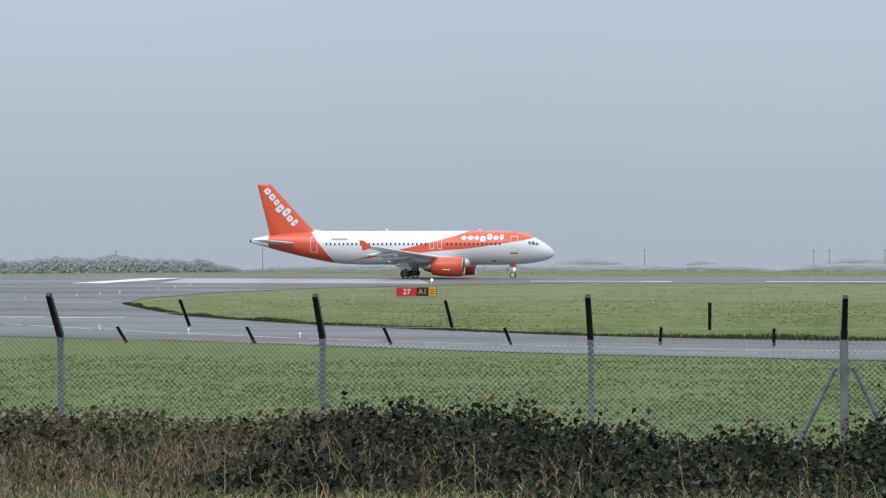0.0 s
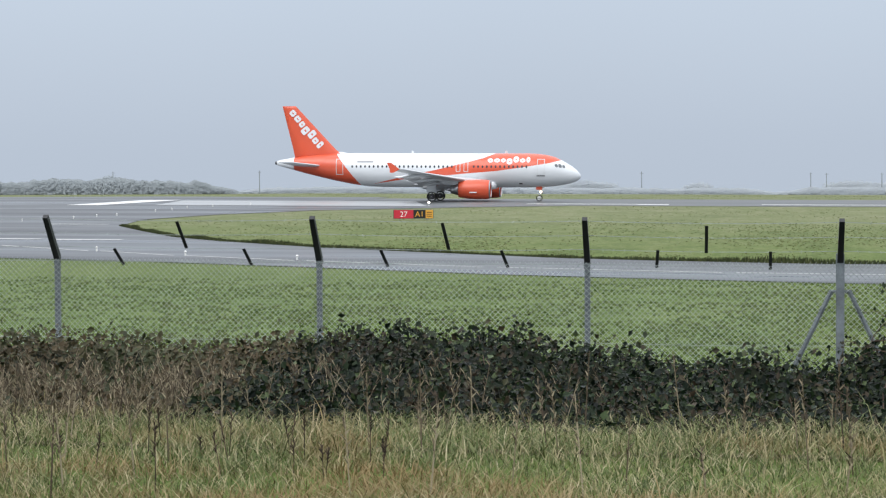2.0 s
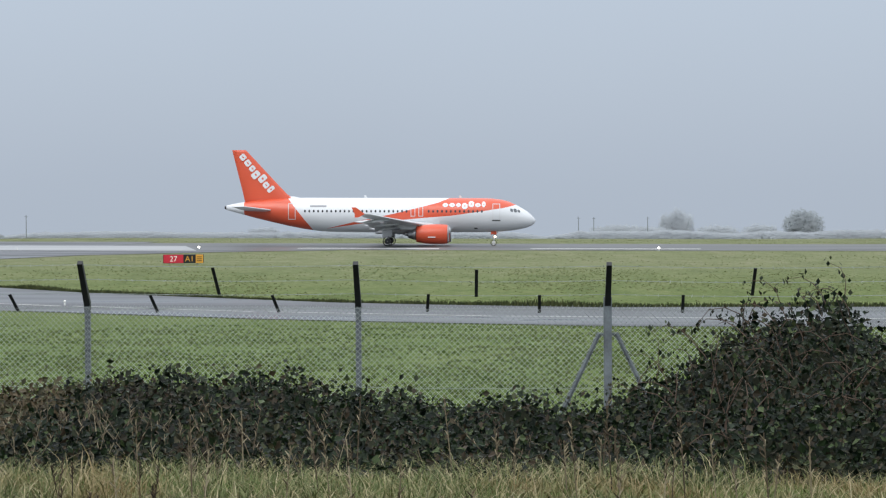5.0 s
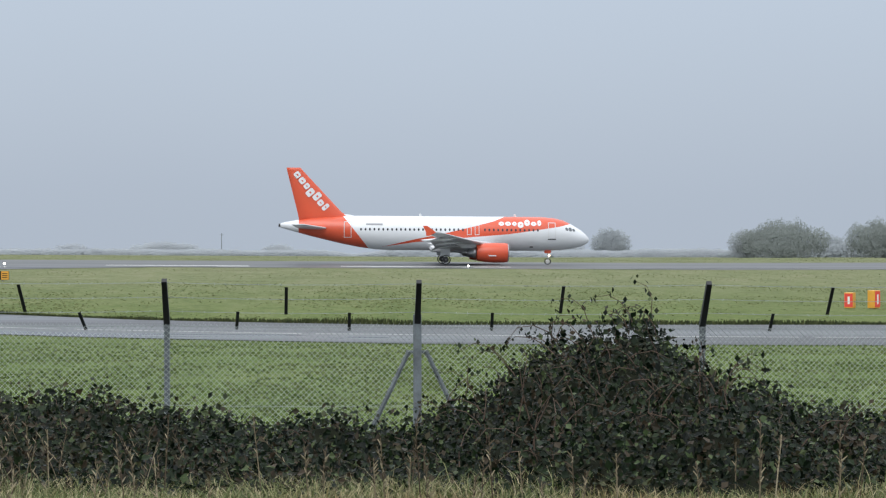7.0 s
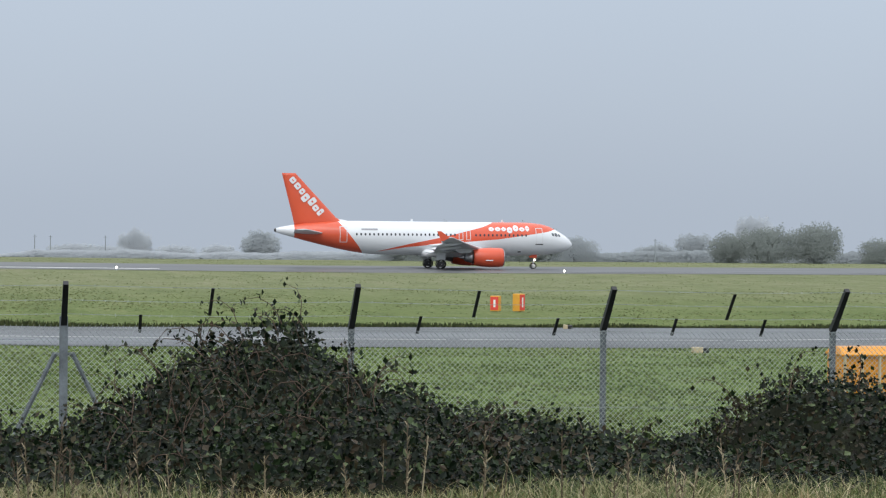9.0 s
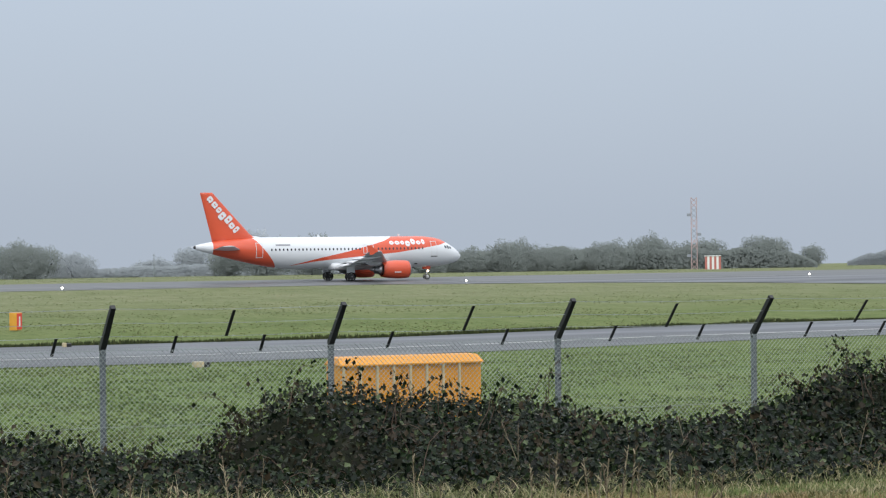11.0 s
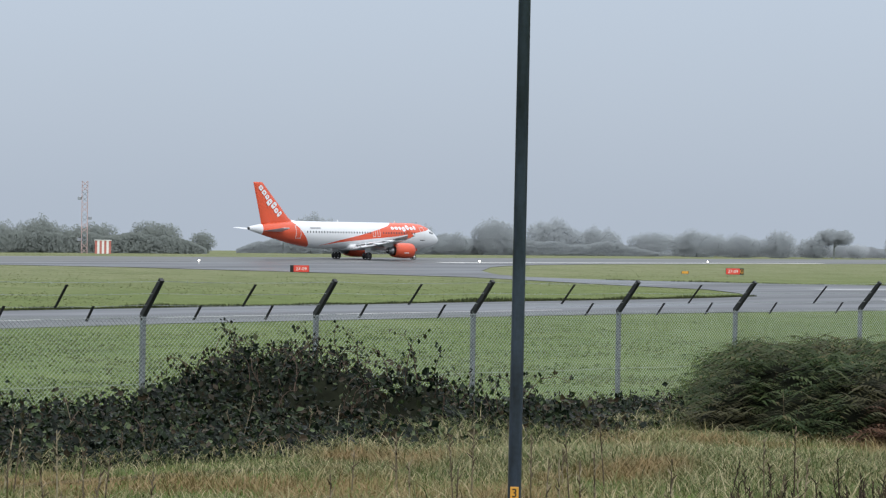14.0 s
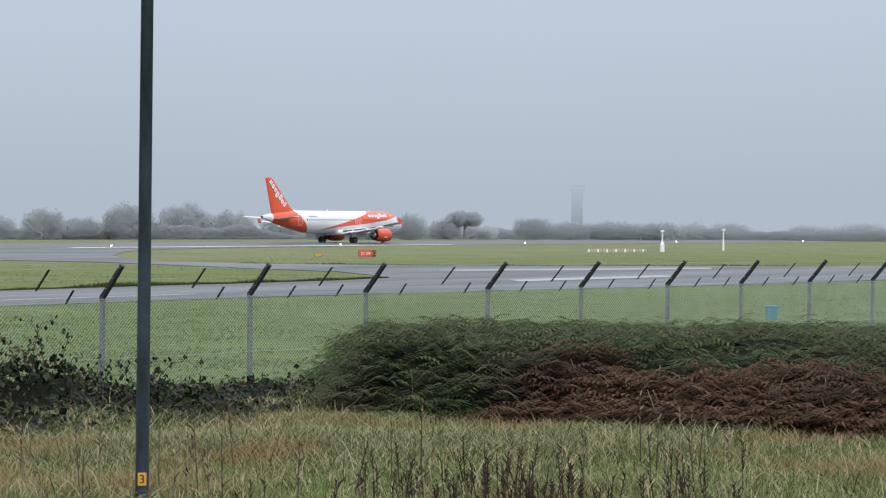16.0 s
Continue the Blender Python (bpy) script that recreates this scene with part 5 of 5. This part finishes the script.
# short turf tufts on the near field
while len(fs) < 150000:
    a = radians(rngg.uniform(-20.5, 64))
    y = 24.6 + 57 * rngg.random() ** 1.3
    x = y * math.tan(a)
    if x > 110:
        continue
    nz = noise.noise(Vector((x * 0.22, y * 0.22, 0))) + 0.6 * noise.noise(Vector((x * 0.9, y * 0.5, 4)))
    if rngg.random() > 0.6 + nz:
        continue
    z, h = G(x, y), rngg.uniform(0.02, 0.075)
    for k in range(3):
        t = rngg.uniform(0, 6.28)
        w = rngg.uniform(0.02, 0.05)
        b = len(vs)
        vs.extend([(x - w, y, z - 0.01), (x + w, y, z - 0.01), (x + math.cos(t) * 0.07, y + math.sin(t) * 0.05, z + h)])
        fs.append((b, b + 1, b + 2))
tagged(raw("turf_tufts", vs, fs, M_TURF), "short uneven tufts of damp turf", "grass", "", "stuff")
vs, fs = [], []
tufts([(x, y) for x, y in FAR_EDGE if -45 < x < 130], 110, 0.9, 0.34)
tufts([(x, y) for y, x in LINK_R if 110 < y < 160], 30, 0.6, 0.3)
tagged(raw("edge_grass", vs, fs, M_TUFT), "unmown dark grass along the taxiway edge", "grass", "", "stuff")


# uneven turf between the taxiway and the runway, and beyond it
vs, fs = [], []
while len(fs) < 32000:
    a = radians(rngg.uniform(-19.5, 63))
    y = rngg.choice((rngg.uniform(98, 238), rngg.uniform(98, 170), rngg.uniform(288, 380)))
    x = y * math.tan(a)
    if x > 420 or (y < 240 and (x < -44 or (109 < y and curve_at(LINK_L, y) - 1 < x < curve_at(LINK_R, y) + 1))):
        continue
    if y < 240 and (y < curve_at(FAR_EDGE, x) + 0.3 or (x < -18 and y > curve_at(UP, x) - 1)):
        continue
    if rngg.random() > 0.35 + 1.3 * (noise.noise(Vector((x * 0.09, y * 0.05, 3))) + 0.5 * noise.noise(Vector((x * 0.4, y * 0.2, 6)))):
        continue
    z, h, w = G(x, y), rngg.uniform(0.02, 0.06), rngg.uniform(0.04, 0.14)
    b = len(vs)
    vs.extend([(x - w, y, z - 0.01), (x + w, y, z - 0.01), (x + rngg.uniform(-w, w) * 0.7, y + rngg.uniform(-0.1, 0.1), z + h)])
    fs.append((b, b + 1, b + 2))
tagged(raw("infield_turf", vs, fs, M_INFIELD), "uneven turf between taxiway and runway, toned to the painted haze", "grass", "", "stuff")


# ---- lamp column in the foreground ----
pole = empty("lamp_column", pose(9.87, 10.47, G(9.87, 10.47), 0, 0.35, -43.3), "dark weathered steel lamp column with a small yellow number plate", "lamp post")
bm = bmesh.new()
pr = [(-0.4, 0.046), (0.0, 0.045), (1.2, 0.043), (3.0, 0.041), (6.5, 0.036)]
for (z0, r0), (z1, r1) in zip(pr, pr[1:]):
    tube(bm, (0, 0, z0), (0, 0, z1), r0, r1, 16, z1 > 6)
bmesh.ops.remove_doubles(bm, verts=bm.verts, dist=0.001)
part("shaft", bm, M_POLE, pole, smooth=True)
bm = bmesh.new()
box(bm, -0.028, 0.028, -0.052, -0.044, 0.15, 0.235, 0.003)
plate_ob = part("number_plate", bm, M_YELLOW, pole, "small yellow number plate")
words("3", 0.08, M_BLACK, plate_ob, pose(0, -0.053, 0.192, 90), 0.001)


# ---- signs, boxes and lamps on the airfield ----
def sign_board(name, x, y, turn, panels, height, label, group=""):
    """A row of sign panels on short legs; panels: width, material, text, text material."""
    total = sum(p[0] for p in panels)
    th = empty(name, pose(x, y, G(x, y), 0, 0, turn), label, "sign", group)
    bm = bmesh.new()
    box(bm, -total / 2 - 0.03, total / 2 + 0.03, 0.0, 0.28, 0.12, height + 0.02, 0.02)
    part("case", bm, M_BLACK, th, "black sign case")
    for lx in (-total * 0.35, total * 0.35):
        bm = bmesh.new()
        tube(bm, (lx, 0.14, -0.05), (lx, 0.14, 0.14), 0.05, 0.05, 8)
        part("leg", bm, M_GALV, th)
    at = -total / 2
    for w, mat, txt, tm in panels:
        bm = bmesh.new()
        box(bm, at + 0.01, at + w - 0.01, -0.012, 0.0, 0.14, height, 0.004)
        pn = part("panel", bm, mat, th)
        if txt:
            words(txt, min((height - 0.14) * 0.92, w / len(txt) * 1.55), tm, pn, pose(at + w / 2, -0.016, 0.14 + (height - 0.14) * 0.47, 90), 0.003)
        at += w
    return th


sign_board("runway_sign", -26.2, 177.2, 8, [(1.62, M_RED, "27", M_SIGNWHITE), (0.98, M_BLACK, "A1", M_YELLOW), (0.62, M_YELLOW, "", None)], 0.82, "red and black runway holding sign standing in the grass")
bm = bmesh.new()
for k in range(3):
    box(bm, 1.08, 1.5, -0.018, -0.013, 0.28 + k * 0.16, 0.34 + k * 0.16)
so = bpy.data.objects["runway_sign"]
part("sign_bar", bm, M_BLACK, so, "dark unreadable lines")
sign_board("runway_sign", 144.6, 187.5, -37, [(0.34, M_BLACK, "", None), (1.66, M_SIGNRED_LIT, "27-09", M_SIGNWHITE)], 0.84, "lit red runway sign in the grass", "lit runway signs")
sign_board("runway_sign", 196.9, 171.3, -49, [(1.66, M_SIGNRED_LIT, "27-09", M_SIGNWHITE), (0.4, M_BLACK, "G", M_YELLOW)], 0.84, "lit red runway sign in the grass", "lit runway signs")
sign_board("direction_sign", 193.4, 176.0, -49, [(0.8, M_YELLOW, "", None)], 0.42, "small faded yellow sign in the grass")
for x, w, h, turn in ((29.85, 0.52, 0.92, -32), (31.2, 0.55, 1.05, 42)):
    th = empty("marker_box", pose(x, 121.0, G(x, 121), 0, 0, turn), "orange sign box turned on its corner with a red face", "sign", "orange sign boxes")
    bm = bmesh.new()
    box(bm, -w / 2, w / 2, -0.24, 0.24, 0.05, h, 0.03)
    part("case", bm, M_YELLOW, th, "orange case")
    bm = bmesh.new()
    box(bm, -w * 0.46, w * 0.46, -0.258, -0.243, 0.12, h - 0.05, 0.004)
    face = part("panel", bm, M_SIGNRED_LIT, th, "red panel")
    bm = bmesh.new()
    box(bm, -w * 0.10, w * 0.14, -0.264, -0.260, 0.28, h - 0.22)
    part("sign_bar", bm, M_SIGNWHITE, face, "pale unreadable mark")


def runway_lamp(x, y, label):
    th = empty("runway_lamp", pose(x, y, G(x, y)), label, "light", "runway edge lamps")
    bm = bmesh.new()
    tube(bm, (0, 0, 0), (0, 0, 0.22), 0.09, 0.05, 8)
    part("stem", bm, M_GALV, th)
    bm = bmesh.new()
    bmesh.ops.create_uvsphere(bm, u_segments=10, v_segments=8, radius=0.12, matrix=Matrix.Translation((0, 0, 0.32)))
    part("lens", bm, M_LAMP, th, "lit white lens", True)
    return th


first = runway_lamp(16.7, 239.6, "small lit white runway edge lamp")
for k in (-2, -1, 1, 2, 3, 4, 5, 6, 7, 8):
    x = 16.7 + 50.4 * k
    copy_thing(first, pose(x, 239.6, G(x, 239.6)))
tl = empty("taxiway_lamp", pose(-55.1, 164.5, G(-55.1, 164.5)), "small pale taxiway edge lamp", "light", "taxiway edge lamps")
bm = bmesh.new()
tube(bm, (0, 0, 0), (0, 0, 0.17), 0.05, 0.035, 8)
part("stem", bm, M_SIGNWHITE, tl)
bm = bmesh.new()
bmesh.ops.create_uvsphere(bm, u_segments=8, v_segments=6, radius=0.065, matrix=Matrix.Translation((0, 0, 0.21)))
part("lens", bm, M_SIGNWHITE, tl, "white lens", True)
for x, y in ((-54.1, 174.6), (-54.1, 181.2), (-53.7, 185.9), (-54.9, 203.2), (-55.2, 210.5), (-55.6, 218.2), (-55.0, 226.7), (-53.0, 236.1), (-31.7, 106.1), (-26.0, 101.6), (-19.8, 97.7)):
    copy_thing(tl, pose(x, y, G(x, y)))
# markers at the track crossing
for x, y, lab in ((26.95, 77.5, "low white and black concrete marker block"), (27.55, 98.2, "low white and black lamp on a dark base")):
    th = empty("edge_marker", pose(x, y, G(x, y)), lab, "marker", "edge markers")
    bm = bmesh.new()
    box(bm, -0.28 if y < 90 else -0.05, 0.10, -0.15, 0.15, 0, 0.22, 0.03)
    part("block", bm, M_SKIPTRIM, th)
    bm = bmesh.new()
    box(bm, 0.11, 0.34, -0.13, 0.13, 0, 0.2, 0.03)
    part("cap", bm, M_DARK, th)

# yellow container behind the fence
cx0, cx1 = 16.9, 19.95
skip = empty("yellow_container", pose((cx0 + cx1) / 2, 40.0, G(18.4, 40), 0, 0, -3), "low yellow steel container with pale ribs on the grass", "container")
L2, HT, DP = (cx1 - cx0) / 2, 1.41, 0.95
bm = bmesh.new()
loft(bm, [[Vector((x, y, z)) for x, y in ((-L2, 0.12), (L2, 0.12), (L2, DP), (-L2, DP))] for z in (0.05, HT - 0.13)] )
part("body", bm, M_SKIP, skip)
bm = bmesh.new()
loft(bm, [[Vector((x, y, z)) for x, y in ((-L2 - e, 0.04 + f), (L2 + e, 0.04 + f), (L2 + e, DP + 0.04 - f), (-L2 - e, DP + 0.04 - f))] for z, e, f in ((HT - 0.17, 0.02, 0.0), (HT - 0.14, 0.03, 0.0), (HT - 0.02, -0.01, 0.20), (HT, -0.04, 0.25))])
part("lid", bm, M_SKIP, skip, "bright yellow rounded top rim")
for k in range(8):
    bm = bmesh.new()
    x = -L2 + 0.06 + (2 * L2 - 0.55) * k / 7
    box(bm, x - 0.022, x + 0.022, 0.05, 0.13, 0.05, HT - 0.17, 0.008)
    part("rib", bm, M_SKIPTRIM, skip, "scuffed pale rib")
bm = bmesh.new()
for x in (-L2 * 0.8, L2 * 0.8):
    box(bm, x - 0.15, x + 0.15, 0.15, DP - 0.05, 0.0, 0.06)
part("skid", bm, M_DARK, skip)

# teal bin beyond the bracken
th = empty("teal_bin", pose(74.6, 43.9, G(74.6, 43.9), 0, 0, -50), "teal plastic bin standing on the grass", "bin")
bm = bmesh.new()
loft(bm, [[Vector((x * k, y * k, z)) for x, y in ((-0.24, -0.2), (0.24, -0.2), (0.24, 0.2), (-0.24, 0.2))] for z, k in ((0, 0.85), (0.48, 1.0))])
part("body", bm, M_TEAL, th)
bm = bmesh.new()
box(bm, -0.27, 0.27, -0.23, 0.23, 0.48, 0.56, 0.03)
part("lid", bm, M_TEAL, th)

# lamp posts, striped hut, lattice mast, barrier row, tower, poles
for x, y, h in ((271.8, 178.7, 3.0), (292.7, 181.1, 3.2)):
    th = empty("approach_post", pose(x, y, G(x, y)), "white post with a small lamp head", "post", "white lamp posts")
    bm = bmesh.new()
    foot = 0.34 if x < 280 else 0.16
    tube(bm, (0, 0, 0), (0, 0, h * 0.40), foot, foot * 0.9, 10)
    tube(bm, (0, 0, h * 0.40), (0, 0, h * 0.52), foot * 0.9, 0.11, 10)
    tube(bm, (0, 0, h * 0.5), (0, 0, h), 0.11, 0.09, 8)
    part("post", bm, M_SIGNWHITE, th)
    bm = bmesh.new()
    box(bm, -0.3, 0.3, -0.15, 0.15, h - 0.1, h + 0.2, 0.05)
    part("lamp_head", bm, M_SIGNWHITE, th)
M_HUTRED = surface("faded_red_paint", (0.50, 0.17, 0.14), 0.12, 1.0, 0.6)
hut = empty("striped_hut", pose(209.6, 328.4, G(209.6, 328.4), 0, 0, -32), "small red and white striped equipment hut", "hut")
for k in range(7):
    bm = bmesh.new()
    box(bm, -1.4 + k * 0.4, -1.0 + k * 0.4, -0.8, 0.8, 0.0, 2.3)
    part("panel", bm, M_HUTRED if k % 2 == 0 else M_SIGNWHITE, hut)
bm = bmesh.new()
box(bm, -1.5, 1.5, -0.9, 0.9, 2.3, 2.42, 0.03)
part("roof", bm, M_SIGNWHITE, hut)
M_MASTP = surface("mast_pale_red", (0.50, 0.36, 0.35), 0.1, 0.5, 0.7)
mast = empty("lattice_mast", pose(208.4, 332.6, G(208.4, 332.6), 0, 0, -32), "pale red and white lattice mast with small aerials", "mast")
mh = 12.8
for sx, sy in ((-0.5, -0.5), (0.5, -0.5), (0.5, 0.5), (-0.5, 0.5)):
    bm = bmesh.new()
    tube(bm, (sx, sy, -0.1), (sx, sy, mh), 0.07, 0.06, 6)
    part("mast_leg", bm, M_MASTP, mast)
for k in range(14):
    bm = bmesh.new()
    z = k * mh / 14
    for a, b in (((-0.5, -0.5), (0.5, -0.5)), ((0.5, -0.5), (0.5, 0.5)), ((0.5, 0.5), (-0.5, 0.5)), ((-0.5, 0.5), (-0.5, -0.5))):
        tube(bm, (*a, z), (*b, z + mh / 14), 0.045, 0.045, 5)
        tube(bm, (*b, z), (*a, z + mh / 14), 0.045, 0.045, 5)
    part("bracing", bm, M_MASTP if k % 4 < 2 else M_TOWER, mast)
for z, s in ((9.5, -1), (6.0, 1), (2.2, -1)):
    bm = bmesh.new()
    box(bm, s * 0.9 - 0.35, s * 0.9 + 0.35, -0.3, 0.3, z, z + 0.5, 0.05)
    part("aerial", bm, M_TOWER, mast)
bar = empty("marker_board", pose(260.2, 178.6, G(260, 178), 0, 0, -25), "low row of red and white marker boards", "barrier")
for k in range(20):
    bm = bmesh.new()
    box(bm, -5.0 + k * 0.5, -4.72 + k * 0.5, -0.08, 0.08, 0.06, 0.52, 0.02)
    part("board", bm, (M_SIGNWHITE, M_MASTP, M_SKIPTRIM)[k % 3], bar)
    bm = bmesh.new()
    tube(bm, (-4.86 + k * 0.5, 0, -0.05), (-4.86 + k * 0.5, 0, 0.10), 0.05, 0.05, 6)
    part("leg", bm, M_GALV, bar)
tx, ty = 640 * math.sin(radians(54.45)), 640 * math.cos(radians(54.45))
tow = empty("control_tower", pose(tx, ty, G(tx, ty)), "grey tower made transparent upwards for low cloud", "tower")
bm = bmesh.new()
tube(bm, (0, 0, -0.5), (0, 0, 13.0), 1.75, 1.6, 20)
part("shaft", bm, M_CLOUD_FADE, tow, smooth=True)
bm = bmesh.new()
tube(bm, (0, 0, 13.0), (0, 0, 13.8), 1.6, 2.3, 16)
tube(bm, (0, 0, 13.8), (0, 0, 15.2), 2.3, 2.3, 16)
part("cab", bm, M_CLOUD_FADE, tow, "tower cab made nearly transparent for low cloud")
upole = None
for az, dist, h in ((-12.42, 420, 4.4), (-2.45, 430, 4.6), (-16.2, 430, 5.0), (3.7, 440, 3.6), (1.9, 440, 2.2), (-2.3 + 4.6, 450, 2.5), (18.0 + 0.0, 415, 3.0), (22.4, 400, 3.5), (37.2 + 0.0, 470, 6.5)):
    x, y = dist * math.sin(radians(az)), dist * math.cos(radians(az))
    if upole is None:
        upole = empty("utility_pole", pose(x, y, G(x, y)), "thin pole standing far off, painted haze-grey", "pole", "far poles")
        bm = bmesh.new()
        tube(bm, (0, 0, -0.3), (0, 0, 4.4), 0.10, 0.07, 8)
        tube(bm, (-0.35, 0, 4.1), (0.35, 0, 4.1), 0.04, 0.04, 6)
        # The pole borrows the haze-painted tree colour.
        part("shaft", bm, M_TREE_M, upole)
    else:
        copy_thing(upole, pose(x, y, G(x, y)))


bird = empty("small_bird", pose(60, 60, 6.0), "small dark bird flying fast over the field", "bird")
bm = bmesh.new()
loft(bm, [[Vector((x, r * math.cos(k * math.pi / 3), 0.8 * r * math.sin(k * math.pi / 3))) for k in range(6)] for x, r in ((-0.075, 0.003), (-0.05, 0.013), (-0.01, 0.019), (0.03, 0.014), (0.05, 0.012), (0.068, 0.003))])
part("body", bm, M_POST, bird, smooth=True)
for s in (-1, 1):
    bm = bmesh.new()
    loft(bm, [[Vector((x, s * y, z)) for x, z in ((a, zz), (b, zz), (b, zz + 0.003), (a, zz + 0.003))] for y, a, b, zz in ((0.01, -0.03, 0.02, 0.008), (0.06, -0.03, 0.005, 0.018), (0.12, 0.02, 0.03, 0.008))])
    part("wing", bm, M_POST, bird)


def motions():
    """The airliner gathers speed along the runway: nose position by time."""
    roll = [(0.0, -22.23), (0.5, -21.70), (1.0, -20.97), (1.5, -20.0), (2.0, -18.65), (2.5, -16.8), (3.0, -14.35), (3.5, -11.05), (4.0, -7.05), (4.5, -2.25), (5.0, 3.6), (5.5, 10.1), (6.0, 17.2), (6.5, 24.9), (7.0, 33.2), (7.5, 42.6), (8.0, 52.75), (8.5, 63.6), (9.0, 75.2), (9.5, 87.7), (10.0, 100.8), (10.5, 114.6), (11.0, 129.1), (11.5, 144.3), (12.0, 160.1), (12.5, 176.7), (13.0, 194.2), (13.5, 212.8), (14.0, 232.2), (14.5, 252.0), (15.0, 272.2), (15.5, 293.0), (16.0, 314.1)]
    rows = []
    for t, x in roll:
        za, zb = G(x - 5.07, 265) + 0.03, G(x - 17.7, 265) + 0.03
        rows.append((t, pose(x, 265, za + 5.07 * (za - zb) / 12.64, 0, math.degrees(math.atan2(zb - za, 12.64)), 0)))
    walk(plane, rows)
    # the bird crosses from one end of the field to the other
    walk(bird, [(t, pose(-8.2 - 15.2 * (t - 4.0), 60, 6.0 + 0.02 * (4.0 - t), 0, 0, 180)) for t in (0.0, 4.0, 8.0, 12.0, 16.0)])


motions()
